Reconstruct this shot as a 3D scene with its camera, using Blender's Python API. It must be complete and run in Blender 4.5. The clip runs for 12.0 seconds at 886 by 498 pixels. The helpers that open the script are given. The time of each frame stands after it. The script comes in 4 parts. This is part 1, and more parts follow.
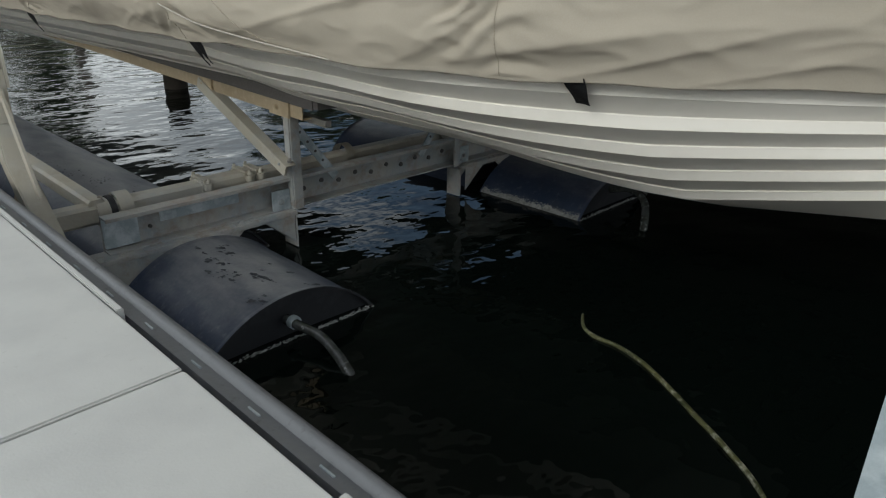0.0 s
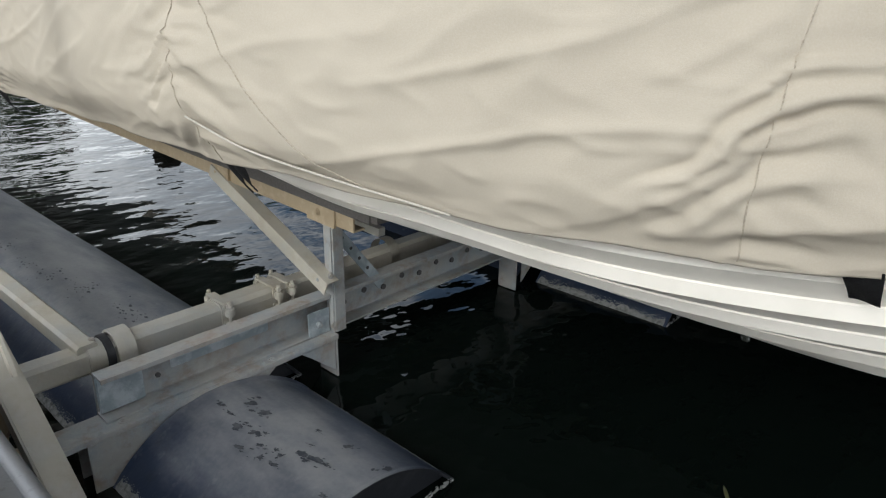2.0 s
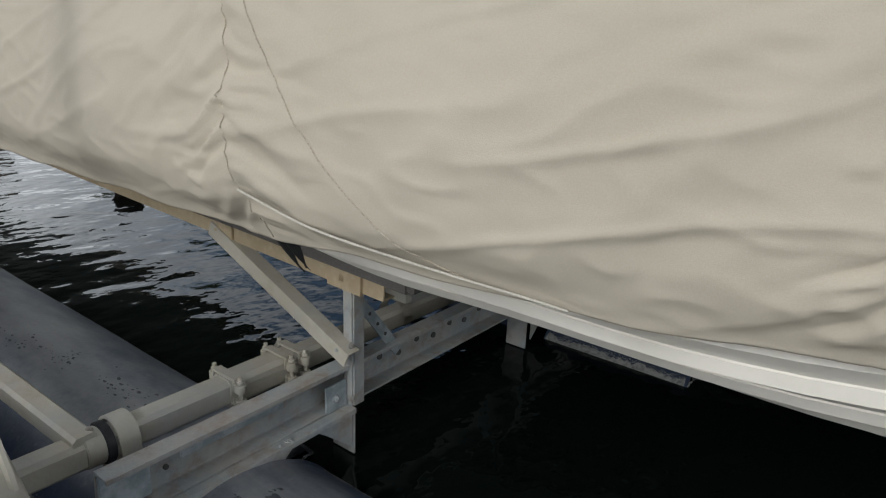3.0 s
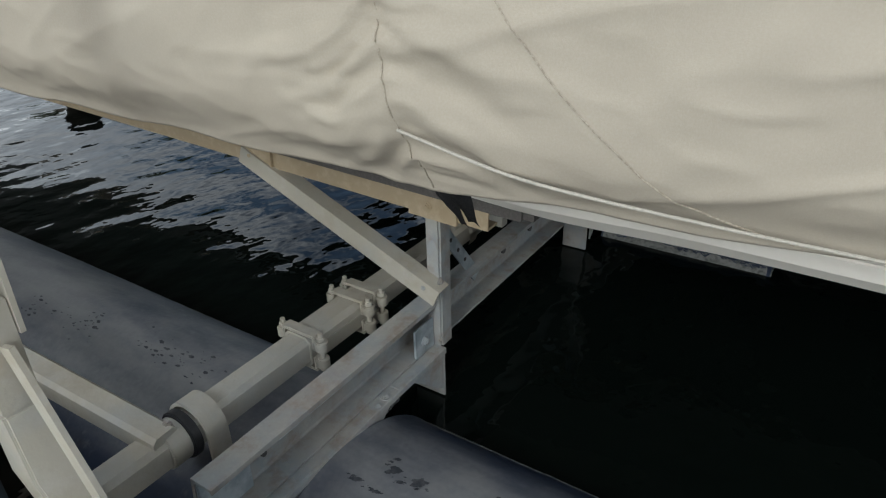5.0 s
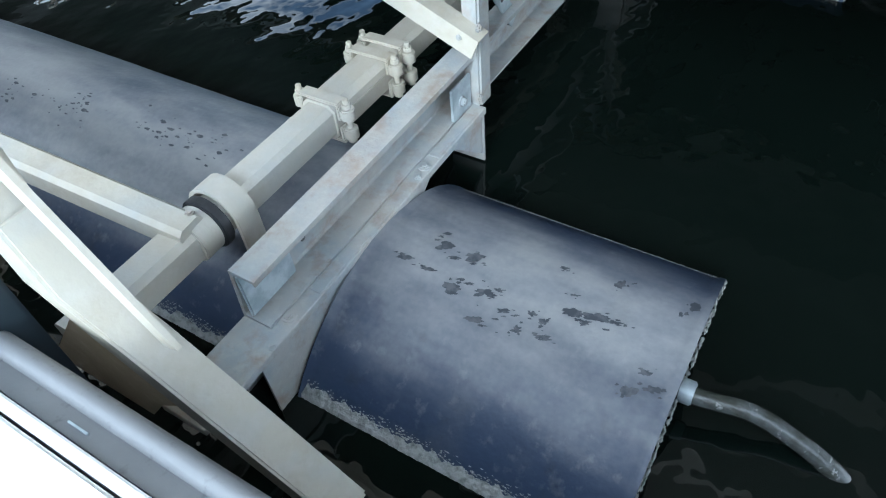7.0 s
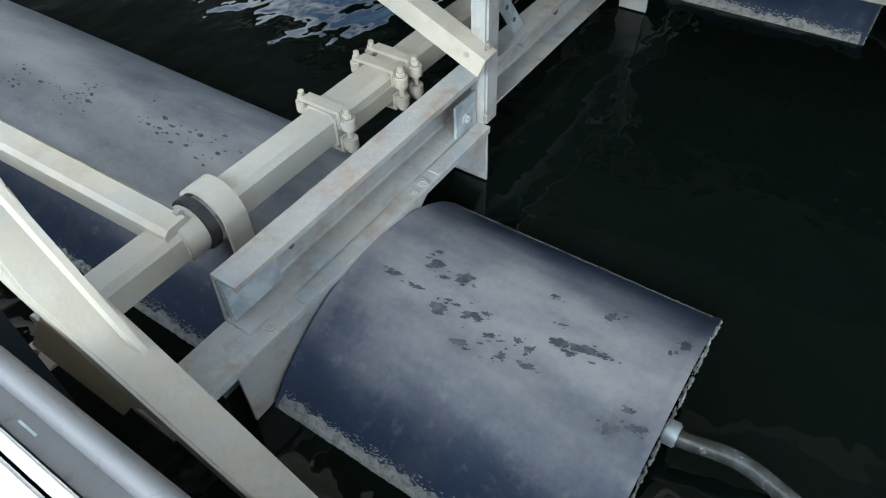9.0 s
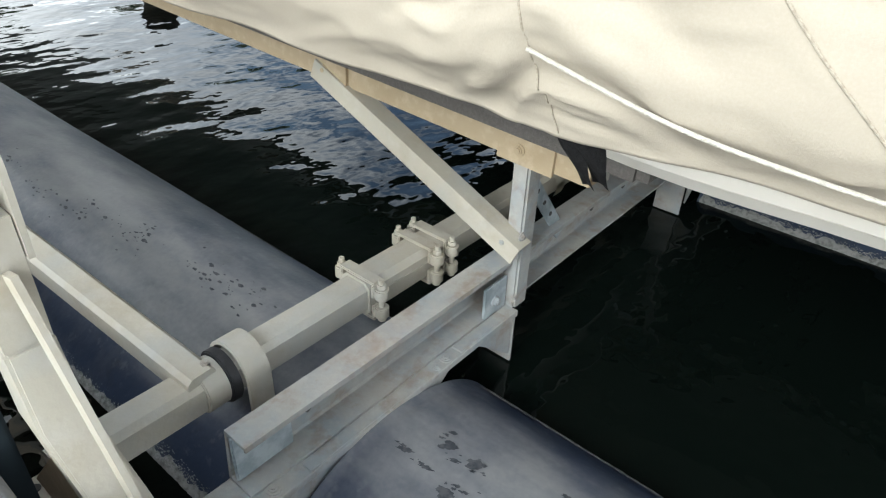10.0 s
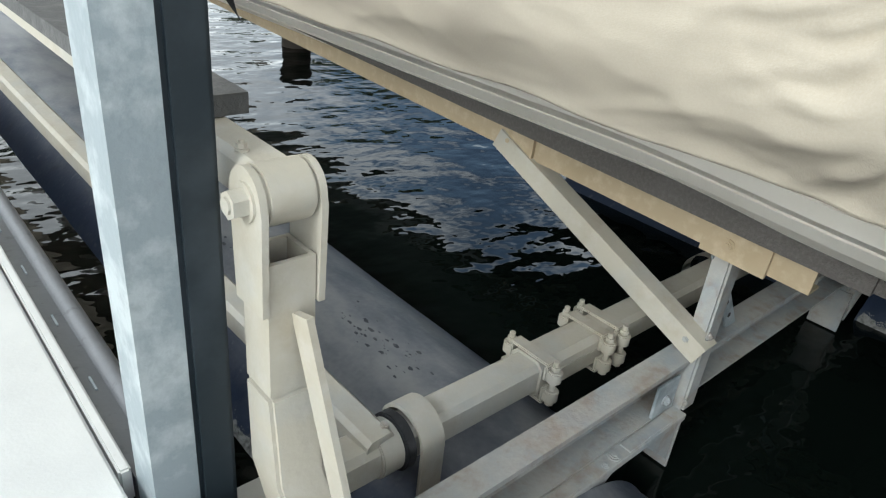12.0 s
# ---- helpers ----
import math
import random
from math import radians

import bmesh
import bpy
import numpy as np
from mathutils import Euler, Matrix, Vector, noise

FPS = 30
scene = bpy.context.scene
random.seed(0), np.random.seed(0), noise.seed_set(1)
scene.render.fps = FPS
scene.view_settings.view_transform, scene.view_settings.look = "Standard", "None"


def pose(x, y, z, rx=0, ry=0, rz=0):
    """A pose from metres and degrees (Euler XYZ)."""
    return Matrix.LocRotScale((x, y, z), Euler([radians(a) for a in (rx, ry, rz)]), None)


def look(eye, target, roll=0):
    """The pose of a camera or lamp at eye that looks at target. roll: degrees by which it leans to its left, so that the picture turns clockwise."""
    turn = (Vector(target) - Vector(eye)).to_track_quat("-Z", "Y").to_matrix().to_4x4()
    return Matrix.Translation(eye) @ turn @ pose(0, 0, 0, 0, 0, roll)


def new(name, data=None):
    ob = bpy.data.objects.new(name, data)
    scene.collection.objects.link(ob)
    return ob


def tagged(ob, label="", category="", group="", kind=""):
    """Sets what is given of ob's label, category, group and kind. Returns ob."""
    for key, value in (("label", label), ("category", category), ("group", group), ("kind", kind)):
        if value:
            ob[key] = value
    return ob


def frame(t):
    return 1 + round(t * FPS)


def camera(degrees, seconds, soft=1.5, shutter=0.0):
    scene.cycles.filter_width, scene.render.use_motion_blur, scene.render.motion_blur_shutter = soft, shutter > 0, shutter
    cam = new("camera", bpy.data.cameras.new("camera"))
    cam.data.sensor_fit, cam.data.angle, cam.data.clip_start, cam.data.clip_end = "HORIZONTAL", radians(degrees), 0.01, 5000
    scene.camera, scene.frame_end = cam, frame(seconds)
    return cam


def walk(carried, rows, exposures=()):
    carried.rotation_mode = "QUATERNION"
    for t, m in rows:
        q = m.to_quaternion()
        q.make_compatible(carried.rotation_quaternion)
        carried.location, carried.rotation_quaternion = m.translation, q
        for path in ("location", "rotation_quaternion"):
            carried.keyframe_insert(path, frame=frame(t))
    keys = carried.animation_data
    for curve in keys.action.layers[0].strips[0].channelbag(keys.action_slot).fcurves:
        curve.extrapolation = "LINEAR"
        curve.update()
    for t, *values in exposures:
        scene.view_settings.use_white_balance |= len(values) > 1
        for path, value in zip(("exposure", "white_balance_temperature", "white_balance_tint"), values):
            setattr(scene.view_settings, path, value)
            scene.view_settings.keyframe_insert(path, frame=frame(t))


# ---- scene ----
cam = camera(66.0, 12.0, soft=1.2)
PATH = [
    (0, (-0.824, -2.651, 1.259), (0.495, -1.359, 0.489), 0.8),
    (0.5, (-0.761, -2.463, 1.24), (0.578, -1.175, 0.501), 0.6),
    (1, (-0.698, -2.259, 1.316), (0.651, -0.99, 0.562), 0.6),
    (1.5, (-0.611, -2.077, 1.361), (0.737, -0.797, 0.624), 0.4),
    (2, (-0.571, -1.88, 1.407), (0.807, -0.619, 0.693), 1.0),
    (2.5, (-0.576, -1.75, 1.419), (0.85, -0.509, 0.767), 1.0),
    (3, (-0.607, -1.543, 1.443), (0.892, -0.373, 0.826), 2.2),
    (5, (-0.549, -0.989, 1.422), (0.917, -0.008, 0.48), -1.5),
    (5.5, (-0.491, -0.91, 1.401), (0.851, 0.028, 0.252), -4.5),
    (6, (-0.485, -0.844, 1.326), (0.774, 0.04, 0.049), -5.4),
    (6.5, (-0.467, -0.813, 1.302), (0.707, 0.018, -0.088), -6.2),
    (7, (-0.457, -0.796, 1.285), (0.641, -0.015, -0.193), -6.2),
    (7.2, (-0.448, -0.796, 1.283), (0.617, -0.026, -0.224), -6.3),
    (8.8, (-0.447, -0.805, 1.246), (0.642, -0.022, -0.237), -3.5),
    (9, (-0.414, -0.812, 1.27), (0.696, 0.004, -0.181), -2.7),
    (9.5, (-0.403, -0.809, 1.318), (0.847, 0.101, 0.05), 0.4),
    (10, (-0.405, -0.814, 1.334), (0.885, 0.243, 0.231), 2.3),
    (10.5, (-0.416, -0.79, 1.304), (0.86, 0.361, 0.281), 4.3),
    (10.8, (-0.426, -0.771, 1.295), (0.821, 0.424, 0.286), 4.5),
    (11, (-0.433, -0.77, 1.299), (0.794, 0.458, 0.305), 5.0),
    (11.5, (-0.486, -0.711, 1.3), (0.715, 0.565, 0.336), 5.2),
    (12, (-0.56, -0.582, 1.287), (0.667, 0.695, 0.357), 6.3),
]

walk(cam, [(t, look(e, a, r)) for t, e, a, r in PATH],
     [(0.0, -0.70, 6050, 4), (0.5, -0.12, 6000, 3), (1.0, 0.20, 5950, 4), (1.5, 0.25, 6000, 6), (2.0, 0.03, 6000, 7), (3.0, -0.45, 6000, 7), (5.0, -0.35, 5900, 5), (5.5, -0.15, 5500, 3),
      (6.2, 0.75, 5200, 2), (7.0, 1.32, 5150, 1), (8.8, 1.15, 5450, 2), (9.5, 0.98, 5850, 3), (10.0, 0.80, 5950, 4), (10.5, 0.62, 6000, 4), (12.0, 0.4, 5950, 3)])

# ---- world and light ----
world = bpy.data.worlds.new("sky")
scene.world = world
world.use_nodes = True
wn = world.node_tree
sky = wn.nodes.new("ShaderNodeTexSky")
sky.sky_type = "NISHITA"
sky.sun_disc = False
sky.sun_elevation, sky.sun_rotation = radians(30), radians(260)
sky.air_density, sky.dust_density, sky.ozone_density = 1.0, 4.0, 1.0
wn.nodes["Background"].inputs["Strength"].default_value = 0.14
cloud_co = wn.nodes.new("ShaderNodeTexCoord")
cloud_map = wn.nodes.new("ShaderNodeMapping")
cloud_map.inputs["Scale"].default_value = (1.0, 1.0, 2.6)
cloud_noise = wn.nodes.new("ShaderNodeTexNoise")
cloud_noise.inputs["Scale"].default_value, cloud_noise.inputs["Detail"].default_value = 2.4, 6
cloud_edge = wn.nodes.new("ShaderNodeMapRange")
cloud_edge.inputs["From Min"].default_value, cloud_edge.inputs["From Max"].default_value = 0.37, 0.56
cloud_mix = wn.nodes.new("ShaderNodeMix")
cloud_mix.data_type = "RGBA"
cloud_mix.inputs[7].default_value = (14.5, 14.3, 14.0, 1)
wn.links.new(cloud_co.outputs["Generated"], cloud_map.inputs[0])
wn.links.new(cloud_map.outputs[0], cloud_noise.inputs["Vector"])
wn.links.new(cloud_noise.outputs[0], cloud_edge.inputs["Value"])
wn.links.new(cloud_edge.outputs[0], cloud_mix.inputs[0])
wn.links.new(sky.outputs[0], cloud_mix.inputs[6])
wn.links.new(cloud_mix.outputs[2], wn.nodes["Background"].inputs["Color"])
sun_data = bpy.data.lights.new("sun", "SUN")
sun_data.energy, sun_data.angle, sun_data.color = 1.4, radians(16), (1.0, 0.96, 0.90)
sun = new("sun", sun_data)
sun.matrix_world = look((-6, -1.05, 3.5), (0, 0, 0))


# ---- materials ----
def material(name, base, rough=0.6, metal=0.0, spots=(), bump=0.0, bump_scale=60.0, spec=0.5):
    """spots: (colour, noise scale, low, high, strength) layers mixed over the base."""
    m = bpy.data.materials.new(name)
    m.use_nodes = True
    nt = m.node_tree
    b = nt.nodes["Principled BSDF"]
    b.inputs["Roughness"].default_value, b.inputs["Metallic"].default_value = rough, metal
    b.inputs["Specular IOR Level"].default_value = spec
    co = nt.nodes.new("ShaderNodeTexCoord").outputs["Object"]
    rgb = nt.nodes.new("ShaderNodeRGB")
    rgb.outputs[0].default_value = (*base, 1)
    last = rgb.outputs[0]
    for k, (colour, scale, low, high, strength) in enumerate(spots):
        n = nt.nodes.new("ShaderNodeTexNoise")
        n.inputs["Scale"].default_value, n.inputs["Detail"].default_value = scale, 6
        n.inputs["Roughness"].default_value = 0.6
        mp = nt.nodes.new("ShaderNodeMapping")
        mp.inputs["Location"].default_value = (3.1 * k + 1, 7.7 * k, 1.3 * k)
        nt.links.new(co, mp.inputs[0])
        nt.links.new(mp.outputs[0], n.inputs["Vector"])
        r = nt.nodes.new("ShaderNodeMapRange")
        r.inputs["From Min"].default_value, r.inputs["From Max"].default_value = low, high
        r.inputs["To Max"].default_value = strength
        nt.links.new(n.outputs[0], r.inputs["Value"])
        mix = nt.nodes.new("ShaderNodeMix")
        mix.data_type = "RGBA"
        nt.links.new(r.outputs[0], mix.inputs[0])
        nt.links.new(last, mix.inputs[6])
        mix.inputs[7].default_value = (*colour, 1)
        last = mix.outputs[2]
    nt.links.new(last, b.inputs["Base Color"])
    if bump:
        n = nt.nodes.new("ShaderNodeTexNoise")
        n.inputs["Scale"].default_value, n.inputs["Detail"].default_value = bump_scale, 5
        nt.links.new(co, n.inputs["Vector"])
        bp = nt.nodes.new("ShaderNodeBump")
        bp.inputs["Strength"].default_value, bp.inputs["Distance"].default_value = bump, 0.01
        nt.links.new(n.outputs[0], bp.inputs["Height"])
        nt.links.new(bp.outputs[0], b.inputs["Normal"])
    return m


STEEL = material("weathered_steel", (0.37, 0.36, 0.335), 0.55, 0.0,
                 [((0.28, 0.32, 0.35), 7, 0.42, 0.62, 0.75), ((0.25, 0.19, 0.135), 14, 0.50, 0.70, 0.75), ((0.45, 0.445, 0.42), 40, 0.5, 0.75, 0.5), ((0.30, 0.22, 0.17), 2.3, 0.55, 0.72, 0.35)], 0.15, 90)
GALV = material("galvanised_steel", (0.33, 0.38, 0.41), 0.42, 0.35,
                [((0.55, 0.60, 0.62), 14, 0.45, 0.6, 0.8), ((0.30, 0.34, 0.37), 30, 0.55, 0.7, 0.5)], 0.1, 120)
CREAM = material("cream_painted_steel", (0.45, 0.42, 0.35), 0.5, 0.0,
                 [((0.32, 0.26, 0.18), 9, 0.52, 0.75, 0.55), ((0.50, 0.48, 0.44), 25, 0.5, 0.7, 0.5), ((0.36, 0.39, 0.41), 4, 0.5, 0.7, 0.5)], 0.12, 80)
TAN = material("tan_bunk_channel", (0.42, 0.335, 0.22), 0.6, 0.0,
               [((0.36, 0.28, 0.17), 8, 0.5, 0.75, 0.6), ((0.60, 0.50, 0.36), 30, 0.5, 0.7, 0.4)], 0.1, 90)
CARPET = material("grey_bunk_carpet", (0.125, 0.115, 0.108), 0.95, 0.0, [((0.17, 0.16, 0.15), 120, 0.45, 0.7, 0.8)], 0.6, 300)
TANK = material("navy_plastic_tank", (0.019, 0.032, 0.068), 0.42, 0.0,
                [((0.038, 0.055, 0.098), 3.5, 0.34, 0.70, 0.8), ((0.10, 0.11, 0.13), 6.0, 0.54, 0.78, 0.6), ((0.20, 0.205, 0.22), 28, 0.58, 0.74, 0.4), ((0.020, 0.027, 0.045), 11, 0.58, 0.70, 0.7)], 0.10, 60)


def dusted_skylit(mat, colour, low, high, strength):
    """Settled pale dust and scuffing on the upper part, with the skylit top painted in by height, broken up by noise at
    two scales.
    """
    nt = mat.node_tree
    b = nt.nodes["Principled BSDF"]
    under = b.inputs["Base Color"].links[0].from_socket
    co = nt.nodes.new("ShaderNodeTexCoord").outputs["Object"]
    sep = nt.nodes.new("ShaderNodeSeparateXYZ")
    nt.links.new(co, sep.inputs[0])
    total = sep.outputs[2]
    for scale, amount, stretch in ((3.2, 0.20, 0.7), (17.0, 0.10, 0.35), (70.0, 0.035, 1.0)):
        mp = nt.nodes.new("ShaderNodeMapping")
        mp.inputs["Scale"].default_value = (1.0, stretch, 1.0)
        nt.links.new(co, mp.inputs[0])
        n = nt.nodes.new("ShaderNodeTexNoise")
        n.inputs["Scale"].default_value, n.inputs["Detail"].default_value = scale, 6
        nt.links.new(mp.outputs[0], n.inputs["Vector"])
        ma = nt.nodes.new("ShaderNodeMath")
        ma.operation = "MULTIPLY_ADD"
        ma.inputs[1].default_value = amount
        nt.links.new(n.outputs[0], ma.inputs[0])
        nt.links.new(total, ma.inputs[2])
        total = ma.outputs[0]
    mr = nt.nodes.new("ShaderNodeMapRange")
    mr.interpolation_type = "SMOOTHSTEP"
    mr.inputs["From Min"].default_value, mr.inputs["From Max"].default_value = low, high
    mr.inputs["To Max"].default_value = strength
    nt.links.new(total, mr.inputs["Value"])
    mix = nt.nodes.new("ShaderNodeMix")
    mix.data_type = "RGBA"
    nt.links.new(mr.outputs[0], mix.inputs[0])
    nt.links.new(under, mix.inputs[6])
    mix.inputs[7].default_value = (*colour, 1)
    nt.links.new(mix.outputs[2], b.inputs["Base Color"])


# pale top over navy flanks: dust, plus overhead light painted into the colour
dusted_skylit(TANK, (0.30, 0.30, 0.30), 0.255, 0.43, 0.9)
STAIN = material("dark_flaky_stain", (0.040, 0.045, 0.056), 0.6, 0.0, [((0.10, 0.105, 0.115), 45, 0.46, 0.62, 0.8)])
HOLE = material("dark_hole", (0.09, 0.088, 0.085), 0.9, 0.0, [((0.05, 0.05, 0.05), 40, 0.5, 0.7, 0.5)])
CAPM = material("dark_tank_end", (0.02, 0.022, 0.027), 0.5, 0.0, [((0.06, 0.06, 0.065), 9, 0.5, 0.7, 0.6)], 0.1, 60)
CRUST = material("pale_waterline_crust", (0.30, 0.30, 0.29), 0.9, 0.0, [((0.11, 0.12, 0.11), 60, 0.45, 0.65, 0.8)], 0.6, 90)
RUBBER = material("black_rubber", (0.02, 0.021, 0.024), 0.55, 0.0, [((0.05, 0.05, 0.055), 30, 0.5, 0.7, 0.6)], 0.1, 90)
RAILM = material("grey_vinyl_bumper", (0.15, 0.155, 0.165), 0.4, 0.0, [((0.17, 0.175, 0.185), 12, 0.45, 0.7, 0.7), ((0.04, 0.04, 0.045), 50, 0.6, 0.75, 0.6)], 0.08, 60)
DECK = material("pale_dock_deck", (0.62, 0.62, 0.60), 0.75, 0.0, [((0.53, 0.53, 0.52), 5, 0.4, 0.7, 0.7), ((0.42, 0.42, 0.40), 70, 0.62, 0.8, 0.5)], 0.06, 200)
COVER = material("tan_canvas", (0.455, 0.405, 0.33), 0.85, 0.0, [((0.40, 0.355, 0.285), 3, 0.4, 0.7, 0.6), ((0.51, 0.47, 0.40), 300, 0.4, 0.7, 0.3)], 0.12, 500, 0.25)
HULL = material("white_hull", (0.83, 0.79, 0.72), 0.35, 0.0, [((0.66, 0.63, 0.55), 5, 0.5, 0.8, 0.5)], 0.03, 40)
STRAP = material("black_webbing", (0.008, 0.008, 0.009), 0.8, 0.0, [((0.02, 0.02, 0.022), 200, 0.5, 0.6, 0.6)], 0.3, 400)
ROPEM = material("white_rope", (0.52, 0.49, 0.43), 0.85, 0.0, [((0.4, 0.38, 0.33), 150, 0.5, 0.6, 0.6)], 0.4, 300)
# dark spots are algae, the bright ones are painted highlights
HOSE = material("clear_grey_hose", (0.075, 0.08, 0.08), 0.25, 0.0, [((0.035, 0.038, 0.03), 25, 0.42, 0.62, 0.9), ((0.42, 0.43, 0.42), 45, 0.60, 0.70, 0.7)], 0.2, 90)
# the whitish spots paint in the highlight along the hose's top
GHOSE = material("algae_green_hose", (0.10, 0.10, 0.04), 0.4, 0.0, [((0.03, 0.035, 0.012), 7, 0.45, 0.65, 0.9), ((0.45, 0.44, 0.34), 40, 0.52, 0.66, 0.8)], 0.3, 90)
BLUEP = material("faded_blue_plastic", (0.10, 0.16, 0.26), 0.5, 0.0, [((0.2, 0.25, 0.32), 12, 0.45, 0.65, 0.7)])
PADM = material("dark_rubber_pad", (0.012, 0.02, 0.027), 0.5, 0.0, [((0.03, 0.04, 0.05), 12, 0.45, 0.65, 0.7)])
CARPETB = material("grey_plank", (0.09, 0.09, 0.09), 0.85, 0.0, [((0.14, 0.138, 0.135), 30, 0.45, 0.65, 0.8)], 0.3, 120)
COVERD = material("tan_stitching", (0.43, 0.385, 0.31), 0.9, 0.0, [((0.28, 0.24, 0.19), 200, 0.45, 0.6, 0.7)])
# boards of the unseen roof and wall that block light
BLOCKM = material("dark_blocker_boards", (0.035, 0.032, 0.028), 0.85, 0.0, [((0.06, 0.055, 0.045), 3, 0.45, 0.65, 0.7)])
LEAF = material("tree_foliage", (0.03, 0.045, 0.018), 0.8, 0.0, [((0.06, 0.08, 0.03), 4, 0.45, 0.65, 0.8)])
BARK = material("tree_bark", (0.06, 0.045, 0.035), 0.9)
FARDECK = material("weathered_timber", (0.10, 0.085, 0.07), 0.85, 0.0, [((0.05, 0.043, 0.036), 4, 0.45, 0.65, 0.8)])
BANK = material("grassy_bank", (0.07, 0.08, 0.035), 0.95, 0.0, [((0.12, 0.10, 0.06), 0.6, 0.45, 0.65, 0.8)])

WATER = bpy.data.materials.new("dark_lake_water")
WATER.use_nodes = True
wt = WATER.node_tree
wb = wt.nodes["Principled BSDF"]
wb.inputs["Base Color"].default_value = (0.0030, 0.0052, 0.0042, 1)
wb.inputs["Roughness"].default_value = 0.015
wb.inputs["IOR"].default_value = 1.333
wco = wt.nodes.new("ShaderNodeTexCoord").outputs["Object"]
heights = []
for scale, dist, stretch, turn in ((0.7, 0.06, 1.4, 0.5), (2.2, 0.034, 1.5, 1.1), (6.5, 0.008, 1.3, 0.2)):
    mp = wt.nodes.new("ShaderNodeMapping")
    mp.inputs["Scale"].default_value = (1.0, stretch, 1.0)
    mp.inputs["Rotation"].default_value = (0, 0, turn)
    wt.links.new(wco, mp.inputs[0])
    n = wt.nodes.new("ShaderNodeTexNoise")
    n.inputs["Scale"].default_value, n.inputs["Detail"].default_value = scale, 2
    wt.links.new(mp.outputs[0], n.inputs["Vector"])
    mul = wt.nodes.new("ShaderNodeMath")
    mul.operation = "MULTIPLY"
    mul.inputs[1].default_value = dist
    wt.links.new(n.outputs[0], mul.inputs[0])
    heights.append(mul.outputs[0])
while len(heights) > 1:
    add = wt.nodes.new("ShaderNodeMath")
    add.operation = "ADD"
    wt.links.new(heights.pop(), add.inputs[0])
    wt.links.new(heights.pop(), add.inputs[1])
    heights.append(add.outputs[0])
wbump = wt.nodes.new("ShaderNodeBump")
wbump.inputs["Strength"].default_value, wbump.inputs["Distance"].default_value = 0.62, 1.0
wt.links.new(heights[0], wbump.inputs["Height"])
wt.links.new(wbump.outputs[0], wb.inputs["Normal"])


# ---- builders ----
def thing(name, label, category, group="", kind="", at=(0, 0, 0)):
    ob = new(name)
    ob.location = at
    ob.empty_display_size = 0.05
    return tagged(ob, label, category, group, kind)


def mesh_of(name, bm, mat, smooth=False):
    bmesh.ops.recalc_face_normals(bm, faces=bm.faces)
    me = bpy.data.meshes.new(name)
    bm.to_mesh(me)
    bm.free()
    me.materials.append(mat)
    if smooth:
        me.shade_smooth()
        me.set_sharp_from_angle(angle=radians(smooth))
    return me


def part(name, bm, mat, parent, label="", smooth=35):
    ob = new(name, mesh_of(name, bm, mat, smooth))
    ob.parent = parent
    if parent is not None:
        bpy.context.view_layer.update()
        ob.matrix_parent_inverse = parent.matrix_world.inverted()
    return tagged(ob, label)


def single(name, bm, mat, label, category, kind="", group="", smooth=35):
    return tagged(new(name, mesh_of(name, bm, mat, smooth)), label, category, group, kind)


def soften(bm, width, edges=None, segments=2):
    es = [e for e in (edges or bm.edges) if len(e.link_faces) == 2 and e.calc_face_angle(0) > 0.5]
    bmesh.ops.bevel(bm, geom=es, offset=width, segments=segments, affect="EDGES", clamp_overlap=True)


def box(bm, x0, x1, y0, y1, z0, z1):
    m = Matrix.Translation(((x0 + x1) / 2, (y0 + y1) / 2, (z0 + z1) / 2)) @ Matrix.Diagonal((x1 - x0, y1 - y0, z1 - z0, 1))
    return bmesh.ops.create_cube(bm, size=1, matrix=m)["verts"]


def bar(bm, p, q, profile, up=(0, 0, 1)):
    """Extrudes a closed profile of (side, up) points from p to q."""
    p, q = Vector(p), Vector(q)
    d = (q - p).normalized()
    side = d.cross(Vector(up)).normalized()
    v = side.cross(d).normalized()
    a = [bm.verts.new(p + side * s + v * u) for s, u in profile]
    b = [bm.verts.new(q + side * s + v * u) for s, u in profile]
    n = len(profile)
    for k in range(n):
        bm.faces.new((a[k], a[(k + 1) % n], b[(k + 1) % n], b[k]))
    bm.faces.new(a[::-1])
    bm.faces.new(b)
    return a + b


def rect(w, h, cx=0.0, cy=0.0):
    return [(cx - w / 2, cy - h / 2), (cx + w / 2, cy - h / 2), (cx + w / 2, cy + h / 2), (cx - w / 2, cy + h / 2)]


def angle_profile(a, b, t):
    """An L with its corner at 0,0, legs a along side and b along up."""
    return [(0, 0), (a, 0), (a, t), (t, t), (t, b), (0, b)]


def channel_profile(w, h, t):
    """A C, open towards +side, back at side 0, centred in up."""
    return [(0, -h / 2), (w, -h / 2), (w, -h / 2 + t), (t, -h / 2 + t), (t, h / 2 - t), (w, h / 2 - t), (w, h / 2), (0, h / 2)]


def cyl(bm, p, q, r, n=16, r2=None):
    p, q = Vector(p), Vector(q)
    m = (q - p).to_track_quat("Z", "Y").to_matrix().to_4x4()
    m.translation = (p + q) / 2
    return bmesh.ops.create_cone(bm, cap_ends=True, segments=n, radius1=r, radius2=r if r2 is None else r2, depth=(q - p).length, matrix=m)["verts"]


def hexbolt(bm, at, normal, r=0.010, h=0.008):
    at, nv = Vector(at), Vector(normal).normalized()
    cyl(bm, at, at + nv * 0.003, r * 1.35, 14)
    cyl(bm, at + nv * 0.003, at + nv * (0.003 + h), r, 6)
    cyl(bm, at + nv * (0.003 + h), at + nv * (0.006 + h), r * 0.6, 8)


